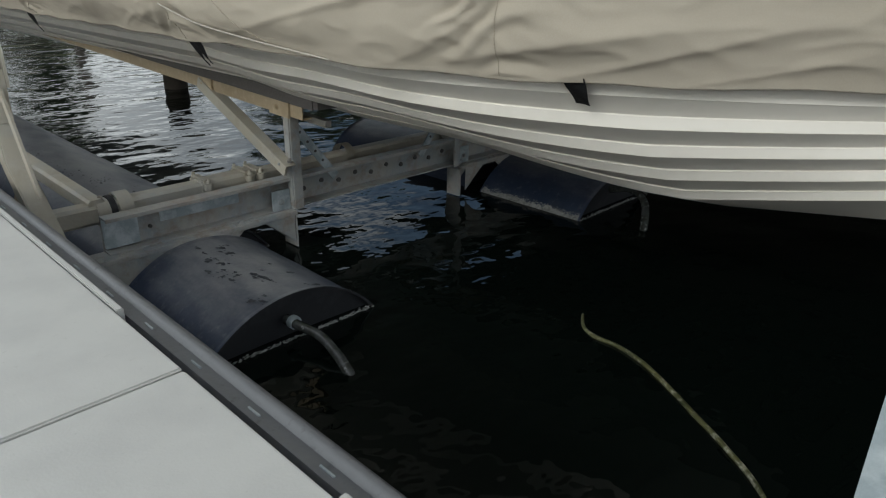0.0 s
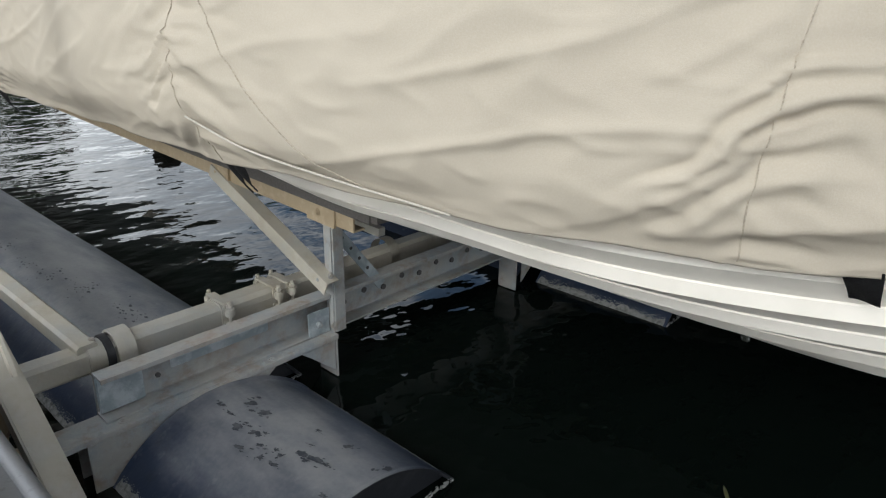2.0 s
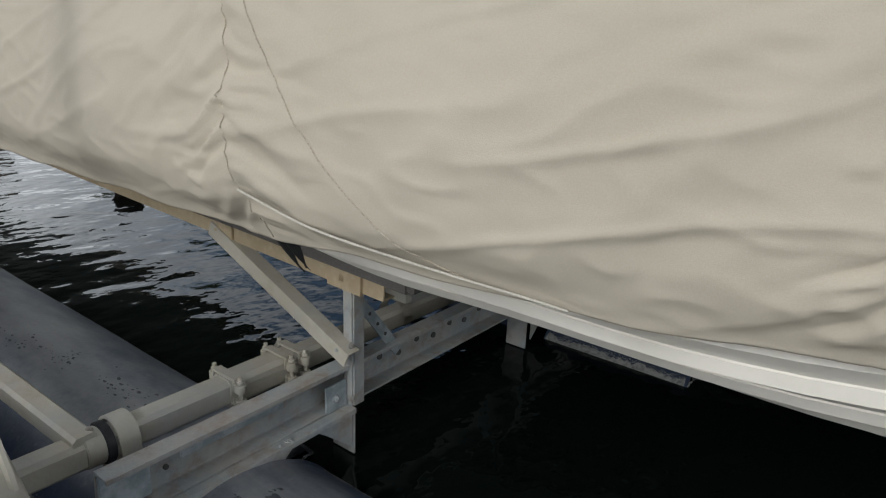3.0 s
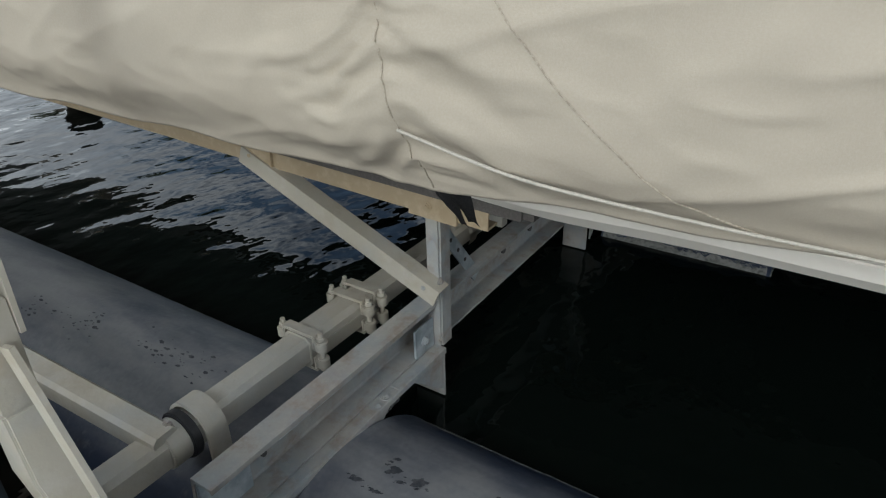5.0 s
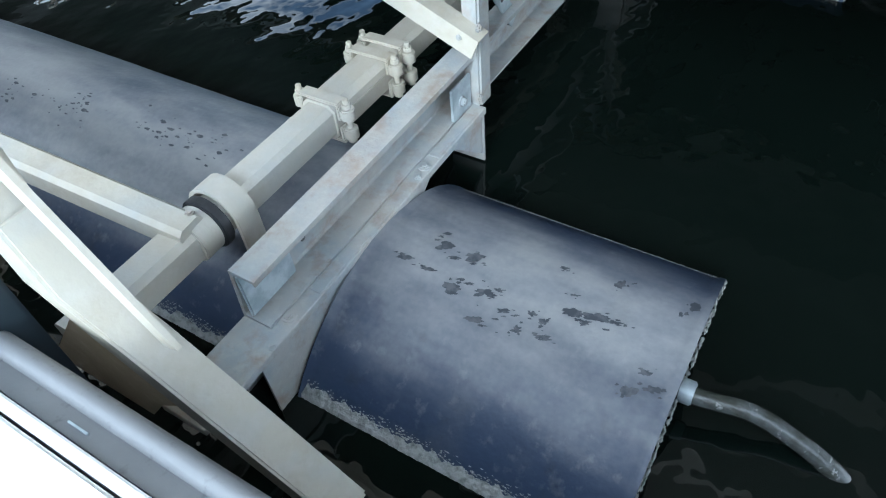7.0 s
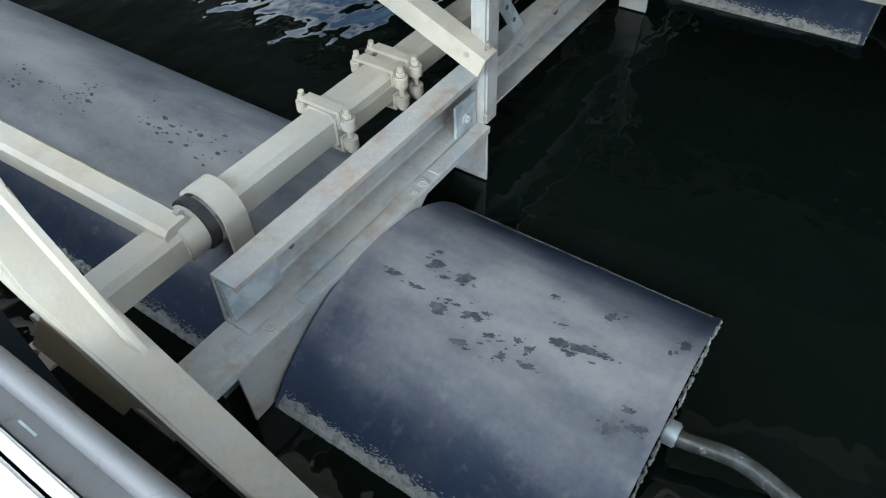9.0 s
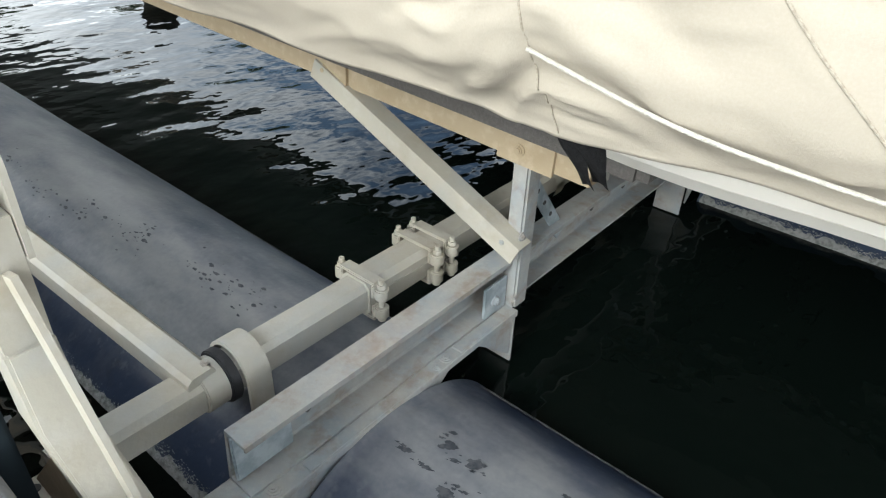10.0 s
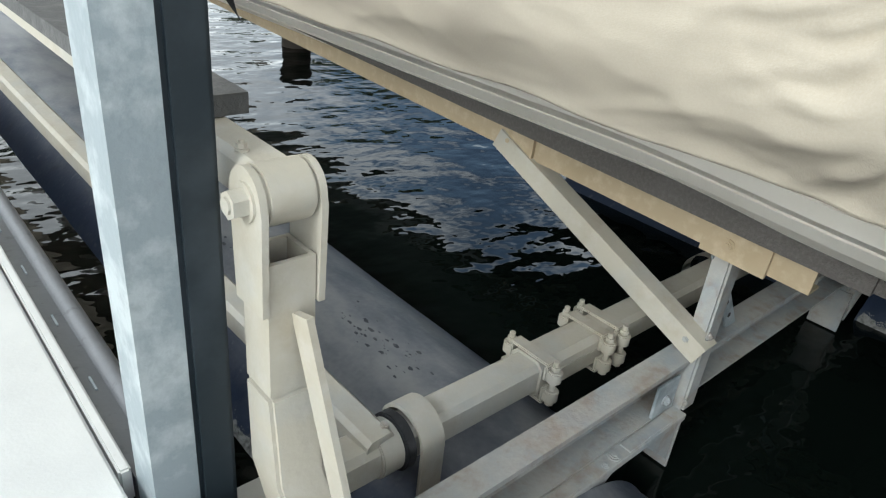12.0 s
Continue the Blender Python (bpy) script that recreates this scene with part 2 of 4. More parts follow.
def tube(bm, pts, r, n=10, wobble=0.0):
    pts = [Vector(p) for p in pts]
    rings = []
    side = None
    for k, p in enumerate(pts):
        d = (pts[min(k + 1, len(pts) - 1)] - pts[max(k - 1, 0)]).normalized()
        side = (d.orthogonal() if side is None else side - d * side.dot(d)).normalized()
        up = d.cross(side)
        rr = r * (1 + wobble * noise.noise(p * 9))
        rings.append([bm.verts.new(p + (side * math.cos(a) + up * math.sin(a)) * rr) for a in (2 * math.pi * i / n for i in range(n))])
    for a, b in zip(rings, rings[1:]):
        for i in range(n):
            bm.faces.new((a[i], a[(i + 1) % n], b[(i + 1) % n], b[i]))
    bm.faces.new(rings[0][::-1])
    bm.faces.new(rings[-1])


def smooth_path(pts, steps=10):
    """A Catmull-Rom curve through the points."""
    pts = [Vector(p) for p in pts]
    ext = [2 * pts[0] - pts[1]] + pts + [2 * pts[-1] - pts[-2]]
    out = []
    for a, b, c, d in zip(ext, ext[1:], ext[2:], ext[3:]):
        for i in range(steps):
            t = i / steps
            out.append(0.5 * ((2 * b) + (c - a) * t + (2 * a - 5 * b + 4 * c - d) * t * t + (3 * b - a - 3 * c + d) * t ** 3))
    return out + [pts[-1]]


def grid_mesh(bm, rows):
    vs = [[bm.verts.new(p) for p in row] for row in rows]
    for a, b in zip(vs, vs[1:]):
        for i in range(len(a) - 1):
            bm.faces.new((a[i], a[i + 1], b[i + 1], b[i]))
    return vs


# ---- water, dock ----
bm = bmesh.new()
grid_mesh(bm, [[(x, y, 0) for x in (-400, -60, -8, -0.45, 6, 60, 400)] for y in (-400, -60, -8, 0, 8, 60, 400)])
single("water", bm, WATER, "dark still lake water with small ripples", "water", "structure", smooth=False)

DOCK_Z, DOCK_X = 0.60, -0.412
dock = thing("dock", "pale dock of large smooth deck panels with dark joints", "dock", kind="structure")
bm = bmesh.new()
box(bm, -3.4, DOCK_X - 0.03, -9, 14, 0.10, DOCK_Z - 0.05)
part("dock_frame", bm, FARDECK, dock, "dark dock frame under the panels")
PANEL = 1.22
bm = bmesh.new()
box(bm, -0.996, 0, 0.004, PANEL - 0.004, -0.045, 0)
soften(bm, 0.004)
panel_mesh = mesh_of("deck_panel", bm, DECK, 35)
for col in range(3):
    for row in range(18):
        ob = new("deck_panel", panel_mesh)
        ob.parent = dock
        ob.location = (DOCK_X - col * 1.0, -1.615 - 6 * PANEL + row * PANEL, DOCK_Z)
for y0, y1 in ((-9.0, -2.05), (-1.31, 0.03), (0.12, 3.4), (3.42, 14)):
    bm = bmesh.new()
    box(bm, DOCK_X + 0.004, DOCK_X + 0.020, y0, y1, DOCK_Z - 0.06, DOCK_Z - 0.003)
    soften(bm, 0.003)
    part("edge_trim", bm, DECK, dock)


def bumper(y0, y1):
    """A moulded strip: a flat flange with a slotted face and a round bead on its outer side."""
    ob = thing("dock_bumper", "grey vinyl bumper strip along the dock edge", "bumper", "dock bumpers", at=(DOCK_X + 0.05, y0, DOCK_Z - 0.05))
    bm = bmesh.new()
    prof = [(0.0, -0.07), (0.0, -0.022), (0.030, -0.026)]
    prof += [(0.047 + 0.019 * math.cos(a), -0.038 + 0.023 * math.sin(a)) for a in [radians(150 - 22 * k) for k in range(14)]]
    prof += [(0.032, -0.07)]
    prof = [(u, v + DOCK_Z) for u, v in prof]
    x = DOCK_X + 0.023
    a = [bm.verts.new((x + u, y0, v)) for u, v in prof]
    b = [bm.verts.new((x + u, y1, v)) for u, v in prof]
    n = len(prof)
    for k in range(n):
        bm.faces.new((a[k], a[(k + 1) % n], b[(k + 1) % n], b[k]))
    bm.faces.new(a)
    bm.faces.new(b[::-1])
    part("strip", bm, RAILM, ob)
    y = y0 + 0.2
    while y < y1 - 0.1 and y < 1.5:
        bm = bmesh.new()
        box(bm, x + 0.013, x + 0.016, y, y + 0.035, DOCK_Z - 0.0235, DOCK_Z - 0.0205)
        part("staple", bm, GALV, ob, "small bright fixing")
        y += 0.2


bumper(-9.0, 0.03)
bumper(0.12, 3.2)
bumper(3.205, 14.0)
# ribbed fender in the gap under the deck edge
fender = thing("dock_fender", "faded blue plastic float wedged under the dock edge", "fender", at=(-0.40, -1.36, 0.46))
bm = bmesh.new()
tube(bm, [(-0.390, -1.53 + 0.02 * k, 0.47) for k in range(13)], 0.04, 14, 0.2)
part("float_body", bm, BLUEP, fender)
bm = bmesh.new()
cyl(bm, (-0.380, -1.555, 0.50), (-0.380, -1.528, 0.50), 0.014, 12)
part("plug", bm, STEEL, fender)

# ---- float tanks ----
TANK_R, TANK_ZC, TANK_X, FAR_X = 0.455, -0.277, 0.35, 2.50
BACK_X, BACK_ZC = 0.375, -0.256


def tank(xc, y0, y1, label, crust=True, ZC=TANK_ZC):
    R = TANK_R
    ob = thing("float_tank", label, "float tank", "float tanks of the lift", at=(xc, y0, 0))
    bm = bmesh.new()
    n = 84
    rows = []
    steps = 40
    ys = [y0, y0 + 0.005, y0 + 0.012, y0 + 0.02] + [y0 + 0.03 + (y1 - y0 - 0.06) * k / steps for k in range(steps + 1)] + [y1 - 0.016, y1 - 0.006, y1]
    for y in ys:
        lip = 0.005 if (y < y0 + 0.014 or y > y1 - 0.01) else 0.0
        row = []
        for k in range(n):
            a = 2 * math.pi * k / n
            r = R + lip + 0.003 * noise.noise(Vector((math.cos(a) * 2, y * 3, math.sin(a) * 2)))
            row.append((xc + r * math.cos(a), y, ZC + r * math.sin(a)))
        rows.append(row + [row[0]])
    grid_mesh(bm, rows)
    bmesh.ops.remove_doubles(bm, verts=bm.verts, dist=1e-5)
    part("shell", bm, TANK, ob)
    for y, inward in ((y0, 1), (y1, -1)):
        bm = bmesh.new()
        rows = []
        for r, d in ((R + 0.004, 0.0), (R - 0.004, 0.0), (R - 0.007, 0.035), (R * 0.6, 0.045), (0.01, 0.04)):
            rows.append([(xc + r * math.cos(2 * math.pi * k / n), y + inward * d, ZC + r * math.sin(2 * math.pi * k / n)) for k in range(n + 1)])
        grid_mesh(bm, rows)
        bmesh.ops.remove_doubles(bm, verts=bm.verts, dist=1e-5)
        part("end_cap", bm, CAPM, ob, "dark recessed end cap")
    if crust:
        # pale growth along the water's edge, on the side and across the end
        half = math.sqrt(R ** 2 - ZC ** 2)
        rng = random.Random(int(100 * (xc + y0 + 9)))
        verts, faces = [], []

        def lump(p, s, sx, sy, sz):
            i = len(verts)
            for d in ((1, 0, 0), (-1, 0, 0), (0, 1, 0), (0, -1, 0), (0, 0, 1), (0, 0, -1)):
                k = rng.uniform(0.6, 1.3)
                verts.append((p[0] + d[0] * s * sx * k, p[1] + d[1] * s * sy * k, p[2] + d[2] * s * sz * k))
            faces.extend((i + a, i + b, i + c) for a, b, c in ((0, 2, 4), (2, 1, 4), (1, 3, 4), (3, 0, 4), (2, 0, 5), (1, 2, 5), (3, 1, 5), (0, 3, 5)))

        for side in (-1, 1):
            strip = []
            for k in range(321):
                y = y0 + 0.004 + (min(y1, y0 + 1.6) - y0 - 0.008) * k / 320
                zt = 0.020 + 0.012 * noise.noise(Vector((y * 14, xc, side))) + 0.010 * noise.noise(Vector((y * 55, xc, side * 2.0)))
                strip.append(len(verts))
                for zq, d in ((-0.012, 0.003), (0.35 * zt, 0.005), (zt, 0.0012)):
                    verts.append((xc + side * (math.sqrt(R * R - (zq - ZC) ** 2) + d + 0.002 * noise.noise(Vector((y * 90, zq * 200, 1.0)))), y, zq))
            for i, j in zip(strip, strip[1:]):
                for q in (0, 1):
                    faces.append((i + q, i + q + 1, j + q + 1, j + q))
            y = y0 + 0.01
            while y < min(y1, y0 + 1.6):
                zq = rng.triangular(-0.006, 0.036, 0.020) + 0.006 * noise.noise(Vector((y * 20, xc, 0)))
                lump((xc + side * (math.sqrt(R * R - (zq - ZC) ** 2) + 0.001), y, zq), rng.uniform(0.0010, 0.0030), 0.6, 1.4, 0.9)
                y += rng.uniform(0.0004, 0.0012)
        for k in range(420):
            lump((xc + rng.uniform(-half, half), y0 + rng.uniform(-0.003, 0.004), rng.triangular(-0.006, 0.016, 0.002)), rng.uniform(0.0015, 0.005), 1.9, 0.7, 0.8)
        me = bpy.data.meshes.new("waterline_crust")
        me.from_pydata(verts, [], faces)
        me.materials.append(CRUST)
        ob2 = new("waterline_crust", me)
        ob2.parent = ob
        ob2.matrix_parent_inverse = Matrix.Translation((-xc, -y0, 0))
        tagged(ob2, "pale crusty growth at the waterline", kind="stuff")
    return ob


near_tank = tank(TANK_X, -0.765, -0.056, "navy grey plastic float tank, worn top pale with dust and painted skylight, half under water")
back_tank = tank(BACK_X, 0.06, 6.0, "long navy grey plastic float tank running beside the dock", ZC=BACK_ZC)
rng = random.Random(11)
bm = bmesh.new()
# (x, y, half length along the tank, half width): dark scuffs where the dust has flaked away
STAINS = ((0.375, -0.212, 0.026, 0.014), (0.374, -0.288, 0.030, 0.015), (0.352, -0.248, 0.014, 0.006), (0.305, -0.150, 0.026, 0.008), (0.301, -0.214, 0.020, 0.006),
          (0.282, -0.284, 0.024, 0.016), (0.299, -0.350, 0.030, 0.011), (0.318, -0.376, 0.014, 0.006), (0.237, -0.360, 0.026, 0.009), (0.277, -0.405, 0.018, 0.007),
          (0.251, -0.448, 0.013, 0.010), (0.290, -0.488, 0.012, 0.010), (0.296, -0.461, 0.010, 0.007), (0.258, -0.502, 0.022, 0.007), (0.334, -0.530, 0.024, 0.016),
          (0.343, -0.572, 0.034, 0.015), (0.349, -0.612, 0.018, 0.007), (0.376, -0.517, 0.010, 0.005), (0.440, -0.466, 0.012, 0.007), (0.452, -0.585, 0.014, 0.016),
          (0.470, -0.735, 0.016, 0.020), (0.228, -0.687, 0.018, 0.016), (0.248, -0.725, 0.018, 0.010), (0.272, -0.700, 0.014, 0.008))
for k, (px, py, ly, lx) in enumerate(STAINS):
    for q0 in range(7):
        main = q0 == 0
        cx, cy = (px, py) if main else (px + rng.gauss(0, lx * 0.9), py + rng.gauss(0, ly * 0.85))
        f = 1.0 if main else rng.uniform(0.12, 0.45)
        ring = []
        for q in range(28):
            b = 2 * math.pi * q / 28
            r = f * (0.72 + 0.55 * noise.noise(Vector((math.cos(b) * 1.5 + 3 * k + q0, math.sin(b) * 1.5 + k, q0 * 0.7))) + 0.28 * noise.noise(Vector((math.cos(b) * 4.5 + k, math.sin(b) * 4.5 + q0, 3.1 * k))))
            r = max(r, 0.12 * f)
            x = cx + r * lx * math.sin(b) - 0.25 * r * ly * math.cos(b)
            z = TANK_ZC + math.sqrt((TANK_R + 0.0045) ** 2 - (x - TANK_X) ** 2)
            ring.append(bm.verts.new((x, cy + r * math.cos(b) * ly, z)))
        bm.faces.new(ring)
tagged(part("stain", bm, STAIN, near_tank, "dark flaky stains"), kind="stuff")
bm = bmesh.new()
for k in range(150):
    home = (0.50, 0.62, 0.70, 0.95, 1.05, 1.25, 1.5, 1.8)[k % 8]
    cx, cy = 0.33 + 0.05 * math.sin(3 * home) + rng.gauss(0, 0.030), home + rng.gauss(0, 0.05)
    rad = rng.uniform(0.002, 0.011) * rng.random() ** 0.5
    ring = []
    for q in range(8):
        b = 2 * math.pi * q / 8
        r = rad * rng.uniform(0.6, 1.2)
        x = cx + r * math.sin(b) * 0.7
        ring.append(bm.verts.new((x, cy + r * math.cos(b) * 1.4, BACK_ZC + math.sqrt((TANK_R + 0.0042) ** 2 - (x - BACK_X) ** 2))))
    bm.faces.new(ring)
tagged(part("stain", bm, STAIN, back_tank, "small dark flecks"), kind="stuff")
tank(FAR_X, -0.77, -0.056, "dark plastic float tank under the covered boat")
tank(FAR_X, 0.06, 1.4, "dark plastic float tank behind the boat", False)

# ---- lift frame ----
lift = thing("lift_frame", "weathered galvanised steel cross beam and posts of a boat lift", "boat lift")
bm = bmesh.new()
ZT, ZB, YW = 0.342, 0.190, 0.0
prof = [(-0.020, ZB), (0.052, ZB), (0.052, ZB + 0.012), (0.036, ZT), (-0.029, ZT), (-0.029, ZT - 0.014), (-0.025, ZT - 0.014), (-0.023, ZT - 0.008), (0.024, ZT - 0.008), (0.028, ZT - 0.013), (0.043, ZB + 0.013), (0.039, ZB + 0.009), (-0.020, ZB + 0.007)]
bar(bm, (0.012, YW, 0), (2.80, YW, 0), [(-u, v) for u, v in prof])
soften(bm, 0.0015, segments=1)
part("cross_beam", bm, STEEL, lift)
for x0, x1, z0, z1 in ((0.012, 0.15, ZB + 0.014, ZT - 0.016), (0.24, 0.60, ZT - 0.075, ZT - 0.03)):
    bm = bmesh.new()
    box(bm, x0, x1, 0.020, 0.0285, z0, z1)
    soften(bm, 0.003, segments=2)
    part("web_plate", bm, GALV, lift, "bluish galvanised plate on the web")
for k, x in enumerate([0.20, 0.42] + [0.95 + 0.105 * q for q in range(10)]):
    bm = bmesh.new()
    cyl(bm, (x, 0.040, 0.275 if k % 2 else 0.255), (x, 0.030, 0.275 if k % 2 else 0.255), 0.012 if k > 1 else 0.008, 14)
    part("web_hole", bm, HOLE, lift)
for x0, x1, sx in ((-0.22, 0.848, 1), (1.962, 3.03, -1)):
    bm = bmesh.new()
    box(bm, x0, x1, -0.058, 0.055, 0.168, 0.1885)
    soften(bm, 0.002, segments=1)
    part("saddle_plate", bm, STEEL, lift)
    xe = x1 if sx > 0 else x0
    bm = bmesh.new()
    box(bm, xe - 0.008 if sx > 0 else xe, xe if sx > 0 else xe + 0.008, -0.052, 0.055, 0.005, 0.166)
    soften(bm, 0.0015, segments=1)
    part("end_plate", bm, STEEL, lift)
    # vertical saddle webs cut to the curve of the tanks
    xc = TANK_X if sx > 0 else FAR_X
    for y in (-0.049, 0.046):
        bm = bmesh.new()
        us = [-0.41 + 0.895 * k / 24 for k in range(25)]
        top = [(xc + sx * u, 0.1675) for u in us[::-1]]
        low = [(xc + sx * u, min(0.162, TANK_ZC + math.sqrt(0.459 ** 2 - u * u) - 0.012) if u < 0.2 else min(0.160, 0.160 - 0.125 * (u - 0.34) / 0.145)) for u in us]
        a = [bm.verts.new((u, y, v)) for u, v in top + low]
        b = [bm.verts.new((u, y + 0.006, v)) for u, v in top + low]
        m = len(a)
        for k in range(m):
            bm.faces.new((a[k], a[(k + 1) % m], b[(k + 1) % m], b[k]))
        for k in range(24):
            for q in (a, b):
                bm.faces.new((q[k], q[k + 1], q[m - 2 - k], q[m - 1 - k]))
        part("saddle_web", bm, STEEL, lift, "vertical web cut to the tank")
    for x, y, r in ((0.055, -0.020, 0.012), (-0.02, -0.038, 0.007), (0.57, -0.026, 0.012), (0.53, -0.032, 0.007)):
        bm = bmesh.new()
        hexbolt(bm, (x if sx > 0 else 2.81 - x, y - 0.012, 0.1885), (0, 0, 1), r, 0.003)
        part("flange_bolt", bm, STEEL, lift)
    for xa, xb in ((0.13, 0.43), (0.61, 0.80)):
        bm = bmesh.new()
        xs = (xa, xb) if sx > 0 else (2.81 - xb, 2.81 - xa)
        box(bm, *xs, -0.0545, -0.024, 0.1887, 0.193)
        soften(bm, 0.0015, segments=1)
        part("shim_strip", bm, STEEL, lift)


def corner_post(x, sx):
    """An angle-iron post with its diagonal brace, clip plates and holed flat bar."""
    bm = bmesh.new()
    v = bar(bm, (x, -0.047, 0.1915), (x, -0.047, 0.705), [(u, w) for u, w in angle_profile(-0.046, 0.045, 0.006)] if sx > 0 else angle_profile(0.046, 0.045, 0.006), up=(0, 1, 0))
    soften(bm, 0.0018, segments=2)
    part("post", bm, STEEL, lift)
    bm = bmesh.new()
    xa = x - sx * 0.047
    bar(bm, (xa, -0.070, 0.408), (xa - sx * 0.02, 0.635, 0.722), [(-sx * u, w) for u, w in angle_profile(-0.048, -0.05, 0.006)], up=(0, 0, 1))
    soften(bm, 0.0018, segments=2)
    part("brace", bm, CREAM, lift)
    bm = bmesh.new()
    bar(bm, (x + sx * 0.004, -0.002, 0.63), (x + sx * 0.27, -0.002, 0.29), rect(0.006, 0.042), up=(sx, 0, 0.8))
    soften(bm, 0.001, segments=1)
    part("holed_bar", bm, GALV, lift, "galvanised flat bar with a row of holes")
    for k in range(6):
        bm = bmesh.new()
        q = Vector((x + sx * 0.004, -0.002, 0.63)).lerp(Vector((x + sx * 0.27, -0.002, 0.29)), 0.12 + 0.15 * k)
        cyl(bm, q + Vector((0, -0.0045, 0)), q + Vector((0, -0.0025, 0)), 0.007, 12)
        part("bar_hole", bm, HOLE, lift)
    bm = bmesh.new()
    box(bm, x - sx * 0.105 if sx > 0 else x + 0.01, x - 0.01 if sx > 0 else x + 0.105, -0.020, -0.012, 0.19, 0.29)
    soften(bm, 0.002, segments=1)
    part("gusset", bm, GALV, lift, "bluish galvanised gusset")
    for c, d, r, h in (((x - sx * 0.06, -0.020, 0.235), (0, -1, 0), 0.011, 0.009), ((x - sx * 0.015, -0.047, 0.225), (0, -1, 0), 0.008, 0.004),
                       ((x - sx * 0.022, -0.0545, 0.432), (0, -1, 0), 0.009, 0.005), ((xa - sx * 0.002, -0.02, 0.415), (-sx, 0, 0), 0.008, 0.005)):
        bm = bmesh.new()
        hexbolt(bm, c, d, r, h)
        part("post_bolt", bm, STEEL, lift)


corner_post(0.848, 1)
corner_post(1.962, -1)

# ---- torsion shaft ----
shaft = thing("torsion_shaft", "cream painted square torsion shaft with clamps and bearing collars", "shaft", at=(0, 0.2, 0.32))
SY, SZ = 0.20, 0.304


def square(w):
    c = w * 0.16
    h = w / 2
    return [(-h + c, -h), (h - c, -h), (h, -h + c), (h, h - c), (h - c, h), (-h + c, h), (-h, h - c), (-h, -h + c)]


bm = bmesh.new()
bar(bm, (-0.23, SY, SZ), (3.05, SY, SZ), square(0.083))
soften(bm, 0.003)
part("square_tube", bm, CREAM, shaft)
for sx in (1, -1):
    def X(x):
        return x if sx > 0 else 2.81 - x
    bm = bmesh.new()
    bar(bm, (X(0.50), SY, SZ), (X(0.80), SY, SZ), square(0.097))
    soften(bm, 0.003)
    box(bm, min(X(0.52), X(0.74)), max(X(0.52), X(0.74)), SY - 0.051, SY - 0.046, SZ + 0.006, SZ + 0.013)
    part("sleeve", bm, CREAM, shaft, "outer sleeve with a split seam")
    ring_parts = (("collar", 0.050, 0.102, 0.055, CREAM), ("bushing", 0.102, 0.126, 0.062, RUBBER))
    for name, x0, x1, r, mat in ring_parts:
        bm = bmesh.new()
        cyl(bm, (X(x0), SY, SZ), (X(x1), SY, SZ), r, 40)
        soften(bm, 0.003)
        part(name, bm, mat, shaft, "black bushing" if name == "bushing" else "")
    bm = bmesh.new()
    n = 24
    pts = [(0.070 * math.cos(a), 0.070 * math.sin(a)) for a in (radians(180 * k / n) for k in range(n + 1))]
    pts = [(0.070, -0.14)] + pts + [(-0.070, -0.14)]
    inner = [(u * 0.88, v * (0.88 if v > 0 else 1)) for u, v in pts][::-1]
    ring = pts + inner
    a = [bm.verts.new((X(0.132), SY + u, SZ + v)) for u, v in ring]
    b = [bm.verts.new((X(0.189), SY + u, SZ + v)) for u, v in ring]
    m = len(ring)
    for k in range(m):
        bm.faces.new((a[k], a[(k + 1) % m], b[(k + 1) % m], b[k]))
    half = len(pts)
    for k in range(half - 1):
        for q in (a, b):
            bm.faces.new((q[k], q[k + 1], q[m - 2 - k], q[m - 1 - k]))
    part("bearing_strap", bm, CREAM, shaft, "arched strap over the bushing")
    bm = bmesh.new()
    hexbolt(bm, (X(0.077), SY - 0.01, SZ + 0.053), (0, -0.15, 1), 0.010, 0.012)
    part("collar_bolt", bm, STEEL, shaft)
    for xc in (0.52, 0.725, 0.785):
        bm = bmesh.new()
        w = 0.036
        x0, x1 = sorted((X(xc - w / 2), X(xc + w / 2)))
        box(bm, x0, x1, SY - 0.060, SY + 0.060, SZ + 0.049, SZ + 0.057)
        box(bm, x0, x1, SY - 0.060, SY + 0.060, SZ - 0.057, SZ - 0.049)
        for e in (-1, 1):
            y0, y1 = sorted((SY + e * 0.050, SY + e * 0.060))
            box(bm, x0, x1, y0, y1, SZ + 0.010, SZ + 0.0485)
            box(bm, x0, x1, y0, y1, SZ - 0.0485, SZ - 0.010)
            cyl(bm, (X(xc), SY + e * 0.070, SZ + 0.010), (X(xc), SY + e * 0.070, SZ + 0.040), 0.018, 20)
            cyl(bm, (X(xc), SY + e * 0.070, SZ - 0.044), (X(xc), SY + e * 0.070, SZ - 0.014), 0.018, 20)
        soften(bm, 0.0025)
        clamp = part("clamp", bm, CREAM, shaft)
        for e in (-1, 1):
            bm = bmesh.new()
            c = Vector((X(xc), SY + e * 0.070, SZ))
            cyl(bm, c - Vector((0, 0, 0.054)), c + Vector((0, 0, 0.066)), 0.0075, 12)
            cyl(bm, c + Vector((0, 0, 0.041)), c + Vector((0, 0, 0.053)), 0.012, 6)
            cyl(bm, c - Vector((0, 0, 0.056)), c - Vector((0, 0, 0.045)), 0.012, 6)
            soften(bm, 0.001, segments=1)
            part("clamp_bolt", bm, CREAM, clamp)

